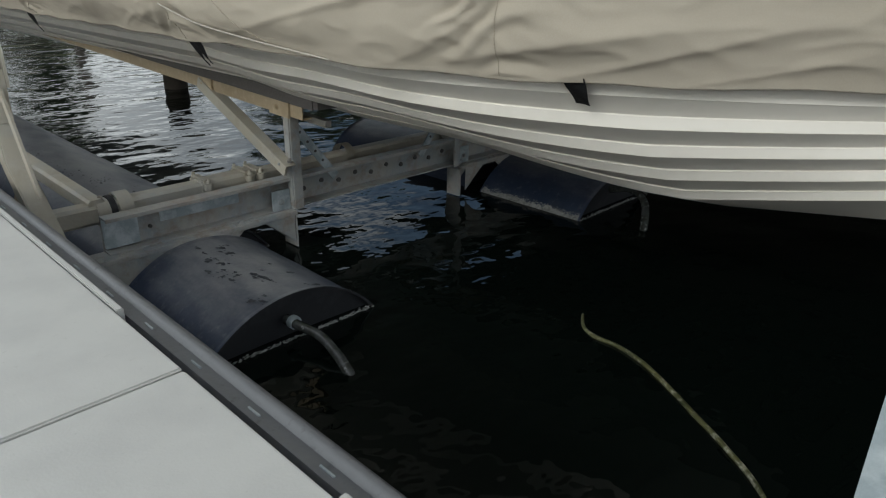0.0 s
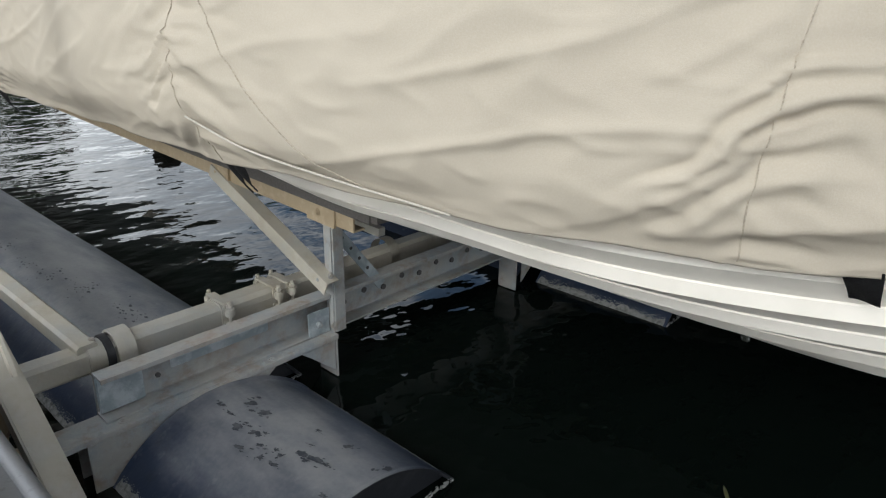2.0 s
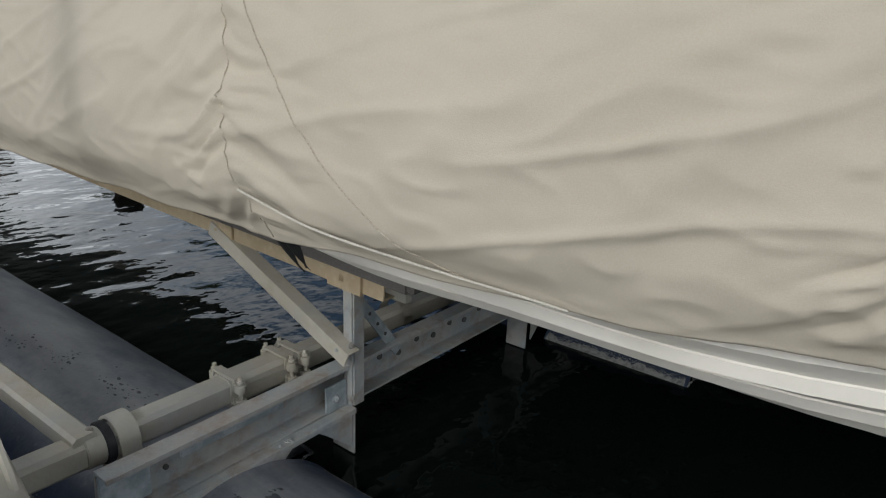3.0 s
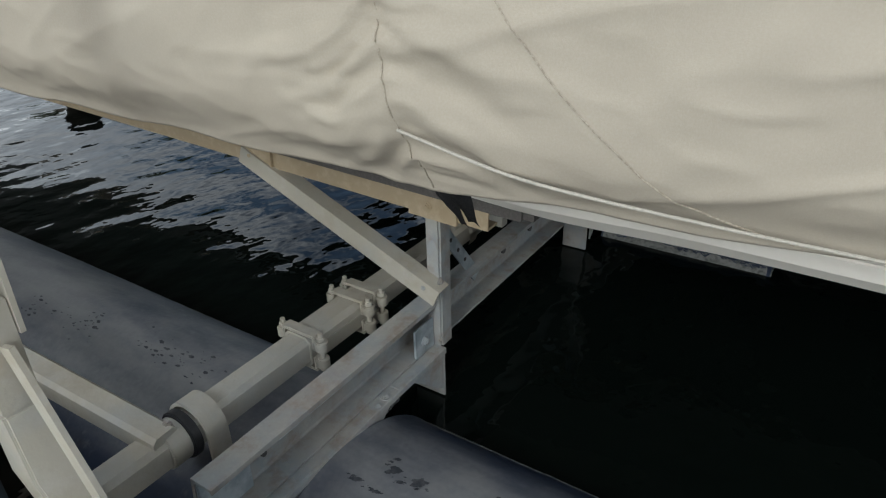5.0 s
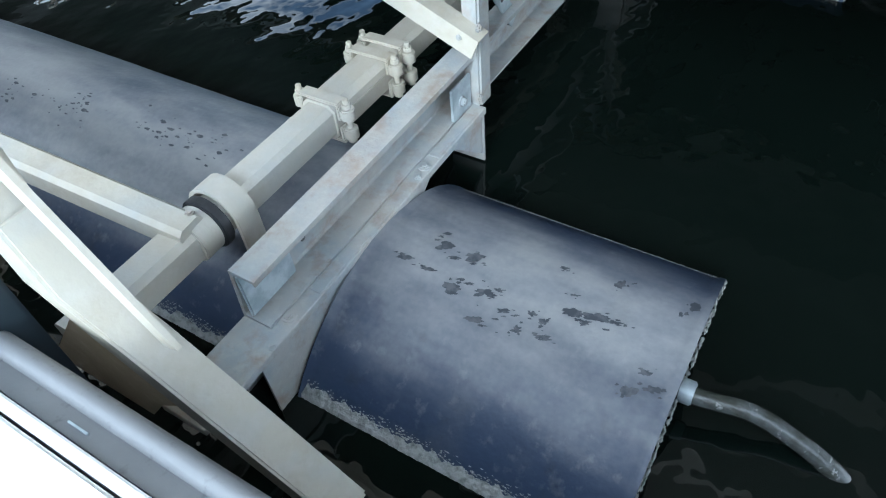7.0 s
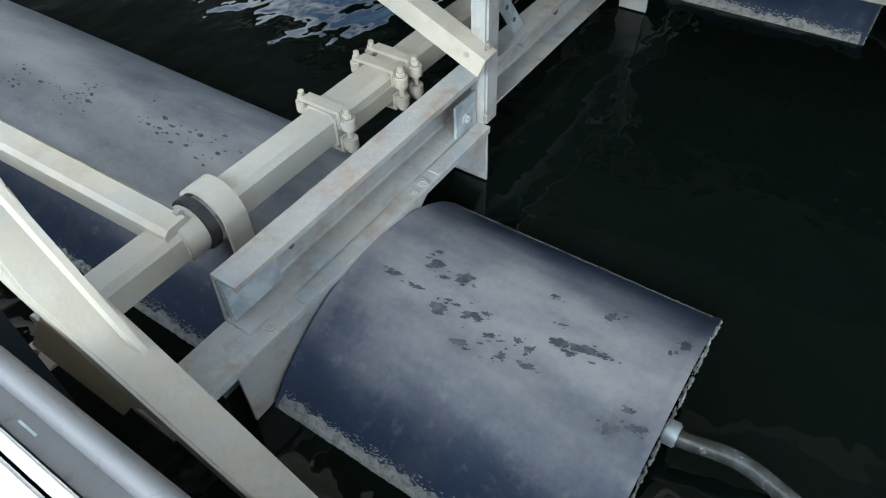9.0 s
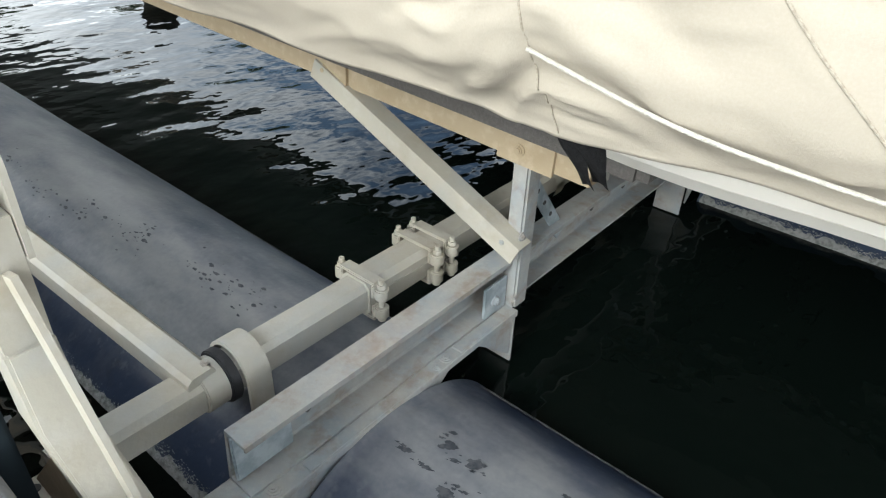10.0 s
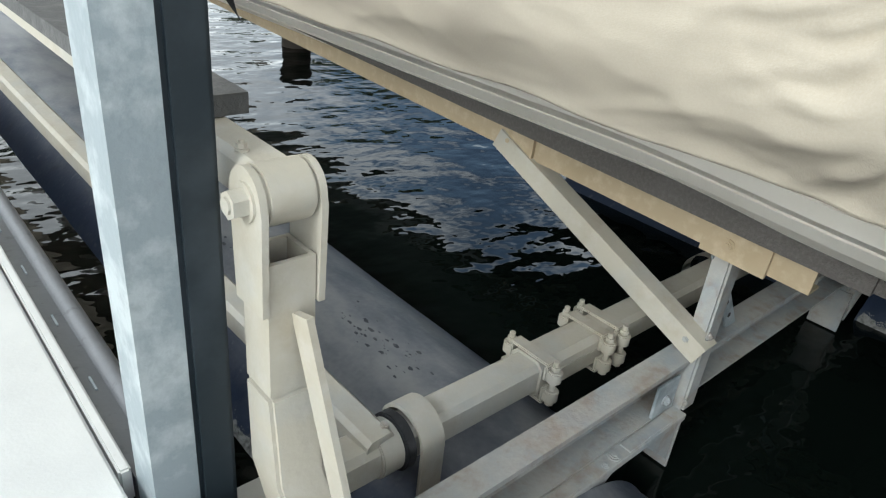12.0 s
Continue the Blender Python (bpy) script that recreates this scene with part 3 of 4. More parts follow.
# far bearing half-rings beyond the post
for x in (1.30,):
    bm = bmesh.new()
    n = 20
    rows = []
    for xx in (x, x + 0.05):
        rows.append([(xx, SY + 0.07 * math.cos(a), SZ + 0.01 + 0.07 * math.sin(a)) for a in (radians(-30 + 240 * k / n) for k in range(n + 1))])
    grid_mesh(bm, rows)
    bmesh.ops.solidify(bm, geom=bm.faces, thickness=0.008)
    part("bearing_strap", bm, CREAM, shaft)

# ---- side rails and lifting arm ----
side_rail = thing("side_rail", "cream painted steel rail running from the shaft along the tank", "rail", at=(0.02, 0.2, 0.36))
bm = bmesh.new()
bar(bm, (0.055, 0.17, 0.334), (-0.03, 1.3, 0.437), square(0.066))
part("rail_tube", bm, CREAM, side_rail)
bm = bmesh.new()
bar(bm, (-0.0305, 1.3, 0.437), (-0.16, 4.2, 0.64), square(0.066))
part("rail_tube", bm, CREAM, side_rail)

arm = thing("lifting_arm", "cream painted steel lifting arm with a bolted pivot head", "lift arm", at=(-0.24, 0.0, 0.2))
bm = bmesh.new()
LEG = ((0.749, -0.240, 0.007, 0.031, 0.031), (0.62, -0.238, -0.004, 0.033, 0.037), (0.50, -0.223, -0.060, 0.035, 0.050), (0.30, -0.200, -0.158, 0.037, 0.058), (0.05, -0.170, -0.275, 0.039, 0.060))
grid_mesh(bm, [[(cx + u * hx, cy + v * hy, z) for u, v in ((-1, -1), (1, -1), (1, 1), (-1, 1), (-1, -1))] for z, cx, cy, hx, hy in LEG])
bmesh.ops.remove_doubles(bm, verts=bm.verts, dist=1e-5)
bmesh.ops.holes_fill(bm, edges=bm.edges)
soften(bm, 0.005)
part("leg", bm, CREAM, arm)
# tan gusset from the leg back to its foot plate, its shade painted in as tan
bm = bmesh.new()
GUSSET = ((-0.115, 0.36), (-0.02, 0.50), (0.055, 0.50), (0.335, 0.187), (0.05, 0.187), (-0.02, 0.28))
a = [bm.verts.new((-0.240, u, v)) for u, v in GUSSET]
b = [bm.verts.new((-0.230, u, v)) for u, v in GUSSET]
for k in range(len(GUSSET)):
    j = (k + 1) % len(GUSSET)
    bm.faces.new((a[k], a[j], b[j], b[k]))
bm.faces.new(a)
bm.faces.new(b[::-1])
soften(bm, 0.002, segments=1)
part("gusset", bm, TAN, arm, "gusset plate coloured tan for shade")
bm = bmesh.new()
box(bm, -0.285, -0.185, 0.255, 0.345, 0.178, 0.186)
soften(bm, 0.002, segments=1)
foot = part("foot_plate", bm, CREAM, arm)
bm = bmesh.new()
cyl(bm, (-0.252, 0.312, 0.1865), (-0.252, 0.312, 0.1885), 0.011, 16)
part("bolt_hole", bm, RUBBER, foot)
# hollow upper box
bm = bmesh.new()
grid_mesh(bm, [[(-0.240 + u * w, 0.007 + v * w, z) for u, v in ((-1, -1), (1, -1), (1, 1), (-1, 1), (-1, -1))] for w, z in ((0.029, 0.75), (0.029, 0.925), (0.023, 0.925), (0.023, 0.76))])
bmesh.ops.remove_doubles(bm, verts=bm.verts, dist=1e-5)
part("upper_box", bm, CREAM, arm, "hollow square box section")
bm = bmesh.new()
bar(bm, (-0.236, -0.026, 0.86), (-0.212, -0.125, 0.50), rect(0.009, 0.034, 0, 0.010), up=(0, -0.9, 0.3))
soften(bm, 0.003)
part("fin", bm, CREAM, arm, "thin stiffening fin")
for x in (-0.274, -0.205):
    bm = bmesh.new()
    cheek = [(-0.026, 0.865), (0.034, 0.865), (0.040, 0.99)] + [(0.006 + 0.034 * math.cos(a), 0.992 + 0.036 * math.sin(a)) for a in (radians(180 * k / 12) for k in range(13))] + [(-0.030, 0.985)]
    a = [bm.verts.new((x - 0.004, u, v)) for u, v in cheek]
    b = [bm.verts.new((x + 0.004, u, v)) for u, v in cheek]
    for k in range(len(cheek)):
        j = (k + 1) % len(cheek)
        bm.faces.new((a[k], a[j], b[j], b[k]))
    bm.faces.new(a)
    bm.faces.new(b[::-1])
    part("cheek_plate", bm, CREAM, arm)
bm = bmesh.new()
hexbolt(bm, (-0.278, 0.002, 0.992), (-1, 0, 0), 0.016, 0.017)
part("pivot_bolt", bm, CREAM, arm)

top_rail = thing("upper_rail", "cream painted steel rail with a grey plank, pinned to the arm", "rail", at=(-0.243, 0.1, 1.0))
bm = bmesh.new()
cyl(bm, (-0.269, 0.006, 0.994), (-0.210, 0.006, 0.994), 0.034, 32)
soften(bm, 0.004)
part("barrel", bm, CREAM, top_rail)
bm = bmesh.new()
bar(bm, (-0.240, 0.02, 0.998), (-0.240, 4.2, 0.998), square(0.054))
part("rail_tube", bm, CREAM, top_rail)
bm = bmesh.new()
hexbolt(bm, (-0.255, 0.055, 1.025), (0, 0, 1), 0.006, 0.006)
part("grease_nipple", bm, CREAM, top_rail)
bm = bmesh.new()
bar(bm, (-0.245, 0.16, 1.040), (-0.245, 4.2, 1.040), rect(0.104, 0.026))
soften(bm, 0.004)
part("plank", bm, CARPETB, top_rail, "grey plank")

# ---- galvanised posts on the dock edge ----


def galv_post(x0, x1, y0, y1, z0, z1, pad):
    ob = thing("guide_post", "galvanised square steel post standing at the dock edge", "post", "posts on the dock edge", at=((x0 + x1) / 2, (y0 + y1) / 2, DOCK_Z))
    bm = bmesh.new()
    xm, ym, sq = (x0 + x1) / 2, (y0 + y1) / 2, ((1, 1), (1, -1), (-1, -1), (-1, 1), (1, 1))
    rings = [((x1 - x0) / 2 - d, (y1 - y0) / 2 - d, z) for d, z in ((0, z0), (0, z1), (0.004, z1), (0.004, z0), (0, z0))]
    grid_mesh(bm, [[(xm + u * hx, ym + v * hy, z) for u, v in sq] for hx, hy, z in rings])
    bmesh.ops.remove_doubles(bm, verts=bm.verts, dist=1e-5)
    bmesh.ops.recalc_face_normals(bm, faces=bm.faces)
    part("tube", bm, GALV, ob)
    if pad:
        bm = bmesh.new()
        box(bm, x1 + 0.001, x1 + 0.050, y0 - 0.002, y1 - 0.015, z0 + 0.005, z1)
        soften(bm, 0.006)
        part("rubber_pad", bm, PADM, ob, "dark blue-black rubber pad")


galv_post(-0.390, -0.337, 0.04, 0.11, -0.6, 2.3, True)
galv_post(-0.408, -0.333, -2.68, -2.602, -0.6, 1.05, False)

# ---- bunks ----
for x, sx in ((0.795, 1), (2.015, -1)):
    bunk = thing("bunk", "long tan bunk channel topped with grey carpet under the hull", "bunk", "bunks under the boat", at=(x, -0.2, 0.65))
    bm = bmesh.new()
    bar(bm, (x, -0.228, 0.672), (x, 5.5, 0.873), [(sx * u, v) for u, v in channel_profile(0.05, 0.054, 0.006)])
    soften(bm, 0.002, segments=1)
    part("channel", bm, TAN, bunk)
    bm = bmesh.new()
    bar(bm, (x + sx * 0.16, -0.19, 0.60), (x + sx * 0.16, 5.5, 0.80), rect(0.03, 0.03))
    part("lower_angle", bm, CREAM, bunk, "pale angle below the channel")
    for y0, y1 in ((-0.14, 0.01), (0.52, 0.66)):
        bm = bmesh.new()
        bar(bm, (x - sx * 0.006, y0, 0.679 + 0.035 * y0), (x - sx * 0.006, y1, 0.679 + 0.035 * y1), rect(0.010, 0.066))
        soften(bm, 0.002, segments=1)
        clip = part("clip_plate", bm, TAN, bunk)
        bm = bmesh.new()
        ym = y0 + (0.09 if y0 < 0 else 0.085)
        hexbolt(bm, (x - sx * 0.011, ym, 0.682 + 0.035 * ym), (-sx, 0, 0), 0.011, 0.004)
        part("clip_bolt", bm, TAN, clip)
    bm = bmesh.new()
    prof = [(-0.07, -0.028), (0.06, -0.028), (0.06, -0.012), (-0.07, 0.048)]
    bar(bm, (x + sx * 0.05, -0.33, 0.732), (x + sx * 0.05, 5.5, 0.936), [(sx * u, v) for u, v in prof])
    soften(bm, 0.006)
    part("carpet_board", bm, CARPET, bunk)
    bm = bmesh.new()
    bar(bm, (x + sx * 0.05, -0.36, 0.731), (x + sx * 0.05, -0.331, 0.732), [(sx * u * 0.9, v * 0.8) for u, v in prof])
    soften(bm, 0.008)
    part("end_pad", bm, CARPET, bunk, "folded carpet end")

# ---- boat ----
YB, LB, WB, XK = 0.3, 3.0, 1.205, 1.42


def smoothstep(a, b, x):
    t = min(1.0, max(0.0, (x - a) / (b - a)))
    return t * t * (3 - 2 * t)


def half_width(y):
    u = max(0.0, (YB - y) / LB)
    return WB * (1 - u ** 2.85) if u < 1 else 0.0


def edge_z(y):
    return 1.002 + 0.026 * smoothstep(-1.2, -0.6, y)


def keel_z(y):
    return 0.615 + 0.058 * smoothstep(-1.8, -0.9, y) + 0.16 * max(0.0, -1.8 - y)


boat = thing("boat", "white lapstrake-sided boat resting on the lift bunks", "boat", at=(XK, 0, 0.45))
NS = 4
ys = [6.0 - 0.1 * k for k in range(87)] + [-2.60 - 0.01 * k for k in range(1, 11)]


def hull_form(s):
    """Share of the half beam left at depth s, 0 at the sheer and 1 at the chine."""
    return 1 - 0.55 * s ** 1.5


for sgn in (1, -1):
    for k in range(NS):
        bm = bmesh.new()
        rows = []
        for y in ys:
            w, ze, zk = max(half_width(y) - 0.055 - 0.085 * smoothstep(-1.5, -0.7, y) - 0.12 * smoothstep(-0.6, 0.2, y), 0.0), edge_z(y) - 0.035, keel_z(y)
            dz, proud = (ze - zk) / NS, min(1.0, w / 0.15)
            s0, s1 = k / NS, (k + 1) / NS
            sm = s0 + 0.62 / NS
            outer, inner, lower = w * hull_form(s0) + 0.010 * proud, w * hull_form(sm) - 0.022 * proud, w * hull_form(s1) + 0.010 * proud
            row = []
            if k == 0:
                row += [(w - 0.05 * proud, ze + 0.25), (w - 0.020 * proud, ze + 0.04)]
            row += [(outer, ze - dz * k), (outer - 0.006 * proud, ze - dz * (k + 0.04)), (inner, ze - dz * (k + 0.60)), (inner + 0.003 * proud, ze - dz * (k + 0.64)), (lower, ze - dz * (k + 1))]
            if k == NS - 1:
                row += [(lower - 0.006 * proud, ze - dz * (k + 1.04)), (0.0, zk - 0.10)]
            rows.append([(XK - sgn * u, y, v) for u, v in row])
        grid_mesh(bm, rows)
        part("strake", bm, HULL, boat, smooth=14)

# ---- boat cover ----
cover = thing("boat_cover", "tan canvas boat cover with seams and puckered folds", "boat cover", at=(XK, 0, 1.0))
SEAMS = (-0.46, -1.54, 0.95, 2.4, 3.9)
SLANTS = (0.06, -0.12, 0.06, 0.06, 0.06)
FALLS = ((0.42, 0.62), (0.12, 0.95), (0.42, 0.62), (0.42, 0.62), (0.42, 0.62))
PROFILE = ((0, 0.012, 0.0), (0.03, 0.0, 0.025), (0.12, -0.055, 0.12), (0.3, -0.055, 0.36), (0.5, 0.06, 0.68), (0.65, 0.26, 0.90), (1.0, 1.21, 1.20))


def cover_base(y, v):
    """v from 0 at the hem to 1 at the ridge."""
    w = half_width(y) + 0.02
    pts = PROFILE
    for i in range(len(pts) - 1):
        if v <= pts[i + 1][0] or i == len(pts) - 2:
            break
    p0, p1, p2, p3 = pts[max(i - 1, 0)], pts[i], pts[i + 1], pts[min(i + 2, len(pts) - 1)]
    t = (v - p1[0]) / (p2[0] - p1[0])

    def cr(k):
        m1 = (p2[k] - p0[k]) / max(p2[0] - p0[0], 1e-6) * (p2[0] - p1[0])
        m2 = (p3[k] - p1[k]) / max(p3[0] - p1[0], 1e-6) * (p2[0] - p1[0])
        return (2 * t ** 3 - 3 * t * t + 1) * p1[k] + (t ** 3 - 2 * t * t + t) * m1 + (3 * t * t - 2 * t ** 3) * p2[k] + (t ** 3 - t * t) * m2
    a, b = cr(1), cr(2)
    hem = 0.003 * math.sin(y * 5.2 + 0.8) * (1 - smoothstep(0, 0.2, v)) + 0.003 * math.sin(y * 17) * (1 - smoothstep(0, 0.1, v))
    return Vector((XK - w + a * w / 1.21, y, edge_z(y) + b + hem))


def folds(y, h):
    """How far the canvas stands out: h is the height over the hem."""
    d = 0.018 * noise.noise(Vector((y * 1.6 + h * 1.2, h * 2.2 - y * 0.5, 0.3)))
    slack = 1.55 - 0.55 * smoothstep(-1.2, -0.7, y)
    # slack diagonal drapes
    q = h + 0.22 * y
    ridge = 1 - abs(noise.noise(Vector((y * 0.9, q * 5.5, 4.2)))) * 2.2
    d += 0.014 * slack * max(0.0, ridge) ** 2 * (0.5 + noise.noise(Vector((y * 1.3, h * 1.5, 8))))
    ridge = 1 - abs(noise.noise(Vector((y * 2.6 + h * 3.0, q * 9, 1.7)))) * 3
    d += 0.006 * slack * max(0.0, ridge) ** 2
    # fine creases
    ridge = 1 - abs(noise.noise(Vector((y * 7 + h * 8, h * 13 - y * 5, 5.1)))) * 4
    d += 0.0028 * slack * max(0.0, ridge)
    for s, ys_ in enumerate(SEAMS):
        dy = y - ys_ - SLANTS[s] * h
        if abs(dy) < 0.75:
            near = math.exp(-(dy / 0.16) ** 2)
            wide = math.exp(-(dy / 0.42) ** 2)
            slant = h + (FALLS[s][0] if dy < 0 else FALLS[s][1]) * abs(dy) + 0.05 * noise.noise(Vector((dy * 6, h * 5, 3.3 * s))) + 0.02 * noise.noise(Vector((dy * 15, h * 14, 6.1 + s)))
            near *= 0.45 + 0.9 * max(0.0, 0.5 + noise.noise(Vector((dy * 4 + s, h * 6.0, 1.1 * s))))
            n1 = noise.noise(Vector((slant * 16 + 3.7 * s, dy * 2.0 + s, 2.2 * s)))
            n2 = noise.noise(Vector((slant * 34 + 1.3 * s, dy * 5.0, 7.7 + s)))
            n3 = noise.noise(Vector((slant * 7 + 9.1 * s, dy * 1.4, 5 + s)))
            fade = 1 - smoothstep(0.45, 0.95, h)
            d += fade * (0.013 * near * (1 - 2.4 * abs(n1)) + 0.009 * near * (1 - 2.4 * abs(n2)) + 0.018 * wide * (0.6 - 1.8 * abs(n3)) * (0.45 + 0.55 * near))
            d -= 0.004 * math.exp(-(dy / 0.014) ** 2)
    return d


def cover_point(y, v, lift_off=0.0):
    p = cover_base(y, v)
    q = cover_base(y, min(v + 0.01, 1.0))
    r = cover_base(y - 0.01, v)
    nrm = (r - p).cross(q - p)
    nrm = nrm.normalized() if nrm.length > 1e-9 else Vector((0, 0, 1))
    if nrm.x > 0 and v < 0.9:
        nrm = -nrm
    h = p.z - edge_z(y)
    taper = 0.22 + 0.78 * smoothstep(0.0, 0.09, v)
    return p + nrm * (folds(y, h) * taper * (1 - smoothstep(0.75, 1.0, v)) + lift_off)


bm = bmesh.new()
rows = []
vs = [0.55 * (k / 100) for k in range(100)] + [0.55 + 0.45 * k / 24 for k in range(25)]
ylist = [6.0 - 0.08 * k for k in range(57)] + [1.5 - 0.0125 * k for k in range(1, 305)] + [-2.3 - 0.02 * k for k in range(1, 20)]
for y in ylist:
    edge = cover_point(y, 0.0)
    rows.append([edge + Vector((0.016, 0, 0.012)), edge + Vector((0.008, 0, 0.001))] + [cover_point(y, v) for v in vs])
grid_mesh(bm, rows)
part("canvas", bm, COVER, cover, smooth=180)
bm = bmesh.new()
rows = []
for y in ylist[::3]:
    rows.append([(2 * XK - p.x, y, p.z) for p in (cover_base(y, v) for v in vs[::6])])
grid_mesh(bm, rows)
part("far_side_canvas", bm, COVER, cover, smooth=180)
for s, ys_ in enumerate(SEAMS[:3]):
    bm = bmesh.new()
    pts = []
    for k in range(90):
        v = 0.01 + 0.6 * k / 89
        y = ys_
        for _ in range(2):
            y = ys_ + SLANTS[s] * (cover_base(y, v).z - edge_z(y))
        pts.append(cover_point(y, v, 0.001))
    tube(bm, pts, 0.0012, 6)
    part("seam", bm, COVERD, cover, "stitched seam")
bm = bmesh.new()
tube(bm, [cover_point(-1.0 + 0.92 * (0.011 + 0.57 * k / 60) ** 0.62, 0.01 + 0.52 * k / 60, 0.001) for k in range(61)], 0.0014, 6)
part("seam", bm, COVERD, cover, "stitched seam")
bm = bmesh.new()
cord = [cover_point(-0.455 - 0.62 * k / 30, 0.115 - 0.105 * (k / 30) ** 0.8, 0.009) for k in range(31)]
for _ in range(12):
    cord = [cord[0]] + [(cord[k - 1] + cord[k] * 2 + cord[k + 1]) / 4 for k in range(1, 30)] + [cord[-1]]
tube(bm, cord, 0.0024, 8)
part("draw_cord", bm, ROPEM, cover, "thin white cord tied along the hem")


def strap(y, length, width, lean):
    """Webbing sewn under the hem, narrowing and leaning to where it is tied off."""
    bm = bmesh.new()
    rows = []
    for k in range(11):
        t = k / 10
        a = cover_base(y, 0.0)
        w = width * (1 - 0.2 * t)
        rows.append([(a.x + 0.004 + 0.045 * t ** 1.5 + 0.006 * math.sin(5 * t + j), y + lean * t - w / 2 + w * j / 4, a.z + 0.012 - length * t) for j in range(5)])
    grid_mesh(bm, rows)
    bmesh.ops.solidify(bm, geom=bm.faces, thickness=0.003)
    part("strap", bm, STRAP, cover, "black webbing strap")


for y, length, width, lean in ((-0.462, 0.092, 0.028, -0.018), (-0.490, 0.086, 0.034, -0.004), (-1.70, 0.070, 0.060, -0.006), (1.1, 0.1, 0.045, -0.01)):
    strap(y, length, width, lean)

# ---- hoses ----
hose = thing("air_hose", "clear grey air hose running from the tank end into the water", "hose", at=(0.33, -0.78, 0.06))
bm = bmesh.new()
tube(bm, smooth_path([(0.333, -0.735, 0.072), (0.335, -0.80, 0.075), (0.358, -0.90, 0.062), (0.358, -0.99, 0.032), (0.350, -1.06, 0.0), (0.335, -1.15, -0.06)]), 0.0185, 16, 0.15)
part("hose_tube", bm, HOSE, hose)
bm = bmesh.new()
cyl(bm, (0.335, -0.765, 0.0765), (0.335, -0.792, 0.078), 0.025, 20)
soften(bm, 0.003)
part("hose_clamp", bm, GALV, hose, "steel hose clamp")
hose = thing("air_hose", "dark air hose looping from the far tank into the water", "hose", at=(2.4, -0.8, 0.08))
bm = bmesh.new()
tube(bm, smooth_path([(2.47, -0.74, 0.10), (2.47, -0.86, 0.13), (2.42, -0.98, 0.10), (2.30, -1.06, 0.02), (2.2, -1.1, -0.1)]), 0.021, 12)
part("hose_tube", bm, HOSE, hose)
hose = thing("water_hose", "thin yellowish green hose floating on the water", "hose", at=(1.0, -1.8, 0))
bm = bmesh.new()
tube(bm, smooth_path([(1.50, -1.24, -0.10), (1.38, -1.30, -0.04), (1.28, -1.37, -0.010), (1.18, -1.44, -0.004), (1.137, -1.52, 0.003), (1.135, -1.62, 0.004), (1.096, -1.745, 0.004), (1.015, -1.89, 0.004), (0.946, -2.0, 0.004), (0.867, -2.127, 0.004), (0.75, -2.28, -0.002), (0.55, -2.45, -0.06)]), 0.0085, 10)
part("hose_tube", bm, GHOSE, hose)

# ---- unseen roof and wall added to block light, and the far shore ----
# unseen roof, added to keep overhead sky off the boat and water
bm = bmesh.new()
box(bm, -0.5, 16, -9, 5.5, 3.5, 3.6)
for k in range(15):
    box(bm, -0.5, 16, -8.9 + k, -8.8 + k, 3.3, 3.4985)
single("added_ceiling", bm, BLOCKM, "unseen dark boarded roof added over the boat slip to block the sky", "roof", "structure")
# unseen wall, added to hide the low eastern sky from the water's reflections
bm = bmesh.new()
box(bm, 9.0, 9.12, -9, 5.5, -0.5, 3.49)
single("added_wall_east", bm, BLOCKM, "unseen dark boarded wall added to darken reflections in the water", "wall", "structure")
far_dock = thing("far_dock", "dark weathered timber dock across the water", "dock", at=(2, 15, 0))
bm = bmesh.new()
box(bm, -6, 14, 15, 17, 0.35, 0.55)
part("deck", bm, FARDECK, far_dock)
for k in range(8):
    bm = bmesh.new()
    cyl(bm, (-5 + 2.5 * k, 15.1, -0.5), (-5 + 2.5 * k, 15.1, 1.6), 0.12, 12)
    part("piling", bm, FARDECK, far_dock)
mooring_pile = thing("mooring_pile", "brown weathered timber pile standing in the water", "pile", at=(2.45, 4.6, -0.5))
bm = bmesh.new()
tube(bm, [(2.45 + 0.004 * math.sin(k * 2.1), 4.6, -0.5 + 0.16 * k) for k in range(6)], 0.12, 20)
part("pile_shaft", bm, FARDECK, mooring_pile)
bm = bmesh.new()
cyl(bm, (2.45, 4.6, 0.302), (2.45, 4.6, 0.335), 0.125, 20)
soften(bm, 0.008)
part("pile_top", bm, FARDECK, mooring_pile, "weathered flat pile top")
bm = bmesh.new()
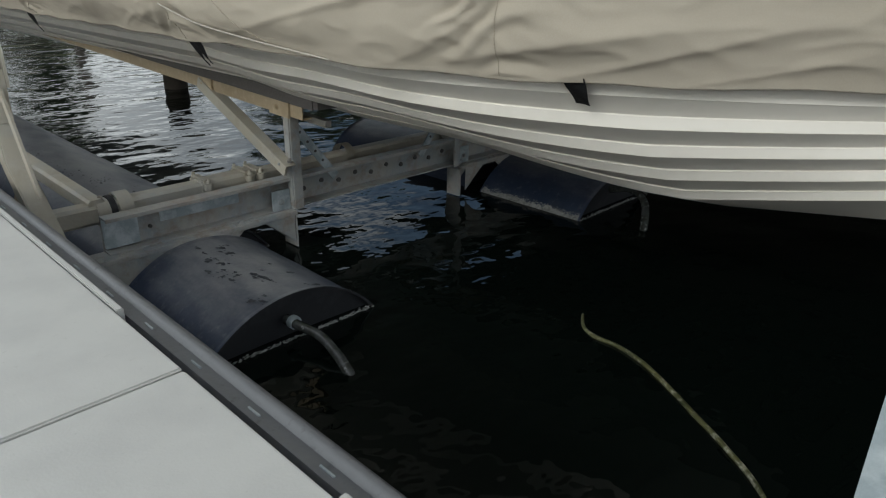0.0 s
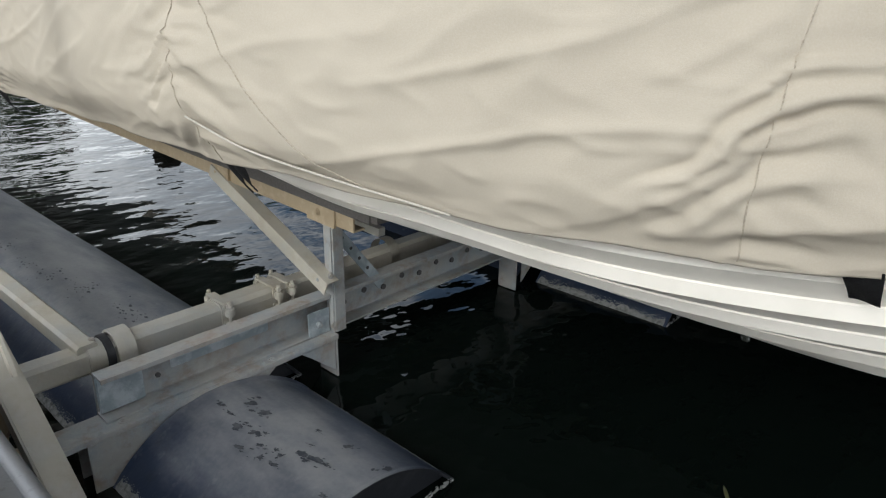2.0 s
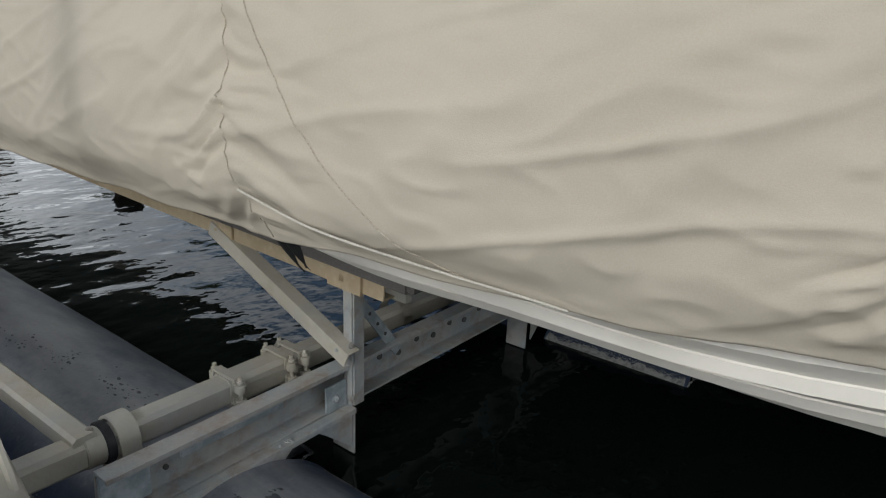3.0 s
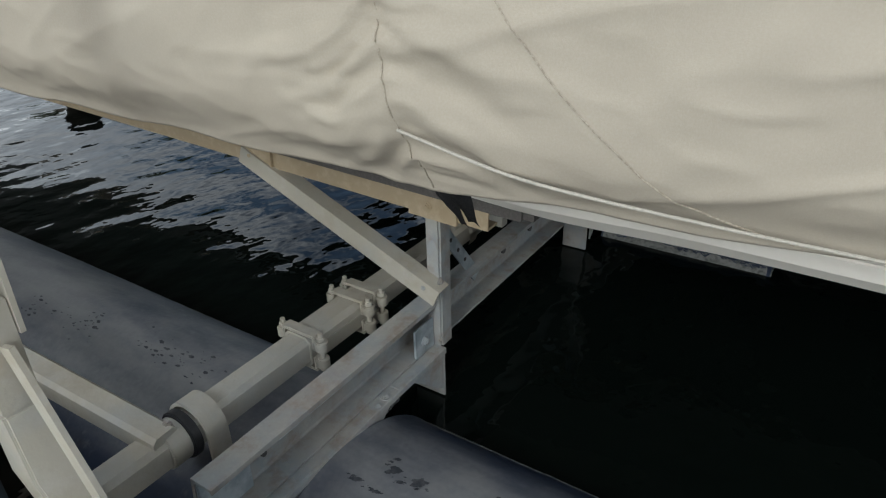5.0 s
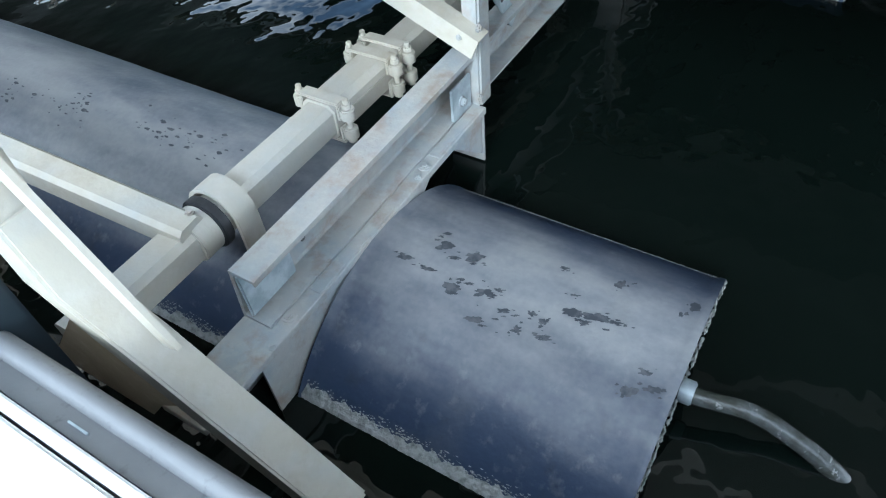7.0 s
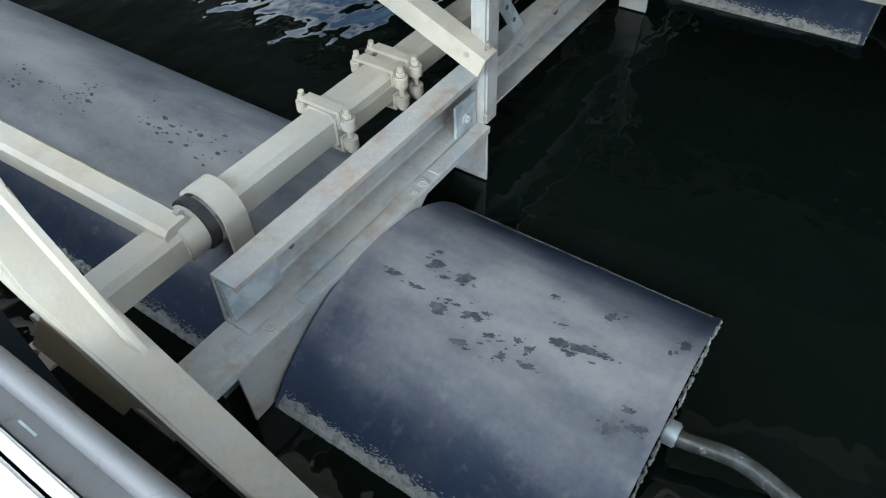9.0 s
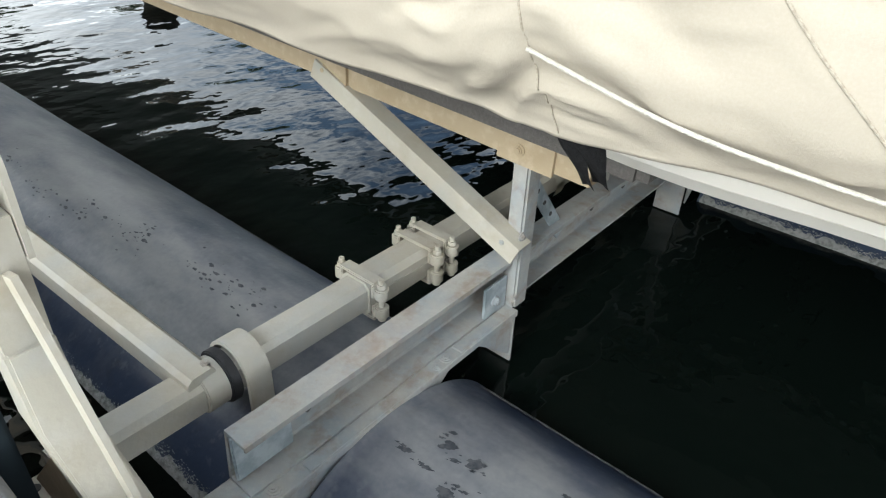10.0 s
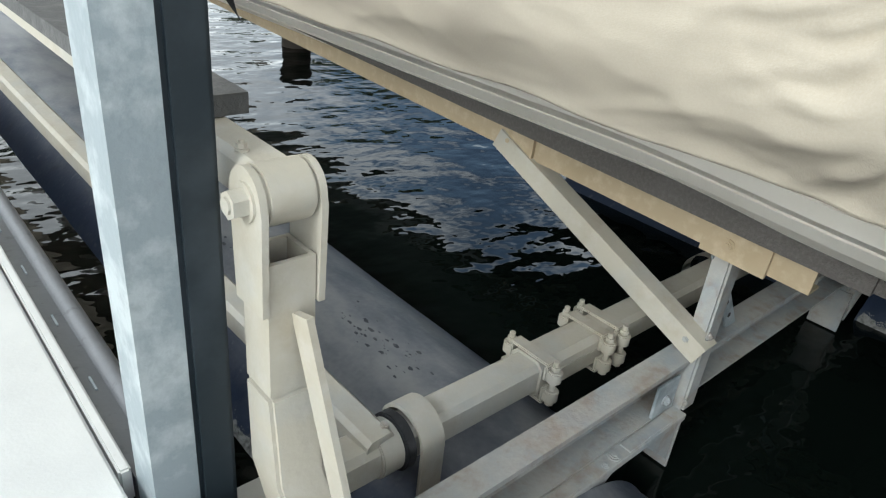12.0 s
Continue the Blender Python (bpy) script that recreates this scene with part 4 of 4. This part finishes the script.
grid_mesh(bm, [[(x, 38 + 5 * math.sin(x * 0.05) + d, z) for x in range(-140, 141, 10)] for d, z in ((0, -0.5), (2, 0.8), (12, 2.0), (60, 3.0))])
single("backdrop", bm, BANK, "far grassy lake bank", "bank", "structure")


def tree(x, y, h, seed):
    rng = random.Random(seed)
    ob = thing("tree", "dark leafy tree on the far bank", "tree", "trees on the far bank", at=(x, y, 0.8))
    bm = bmesh.new()
    tube(bm, [(x + 0.2 * math.sin(k), y, 0.6 + h * 0.55 * k / 6) for k in range(7)], 0.28, 8)
    for k in range(6):
        a = 2.4 * k
        tube(bm, [(x, y, 0.6 + h * (0.25 + 0.05 * k)), (x + math.cos(a) * h * 0.12, y + math.sin(a) * h * 0.12, h * (0.42 + 0.05 * k)), (x + math.cos(a) * h * 0.22, y + math.sin(a) * h * 0.22, h * (0.5 + 0.06 * k))], 0.10, 6)
    part("trunk", bm, BARK, ob)
    verts, faces = [], []
    for c in range(26):
        a, r, zc = rng.uniform(0, 6.28), rng.uniform(0, 0.27) * h, rng.uniform(0.28, 0.95) * h
        r *= 1.0 - 0.75 * max(0, zc / h - 0.55)
        cx, cy = x + r * math.cos(a), y + r * math.sin(a)
        s = rng.uniform(0.06, 0.11) * h
        for _ in range(60):
            d = Vector((rng.gauss(0, 1), rng.gauss(0, 1), rng.gauss(0, 0.7)))
            p = Vector((cx, cy, zc)) + d * s * 0.6
            u = Vector((rng.uniform(-1, 1), rng.uniform(-1, 1), rng.uniform(-1, 1))).normalized() * 0.035 * h
            w = u.orthogonal().normalized() * 0.022 * h
            i = len(verts)
            verts += [p - u, p + w, p + u, p - w]
            faces.append((i, i + 1, i + 2, i + 3))
    me = bpy.data.meshes.new("crown")
    me.from_pydata(verts, [], faces)
    me.materials.append(LEAF)
    crown = new("crown", me)
    crown.parent = ob
    crown.matrix_parent_inverse = Matrix.Translation((-x, -y, -0.8))


rng = random.Random(5)
for k in range(30):
    tx = -60 + 4.4 * k + rng.uniform(-2.5, 2.5)
    if 16 < tx < 22:
        continue
    tree(tx, 42 + 5 * math.sin(tx * 0.05) + rng.uniform(-1, 5), rng.uniform(7.0, 15.0), k)
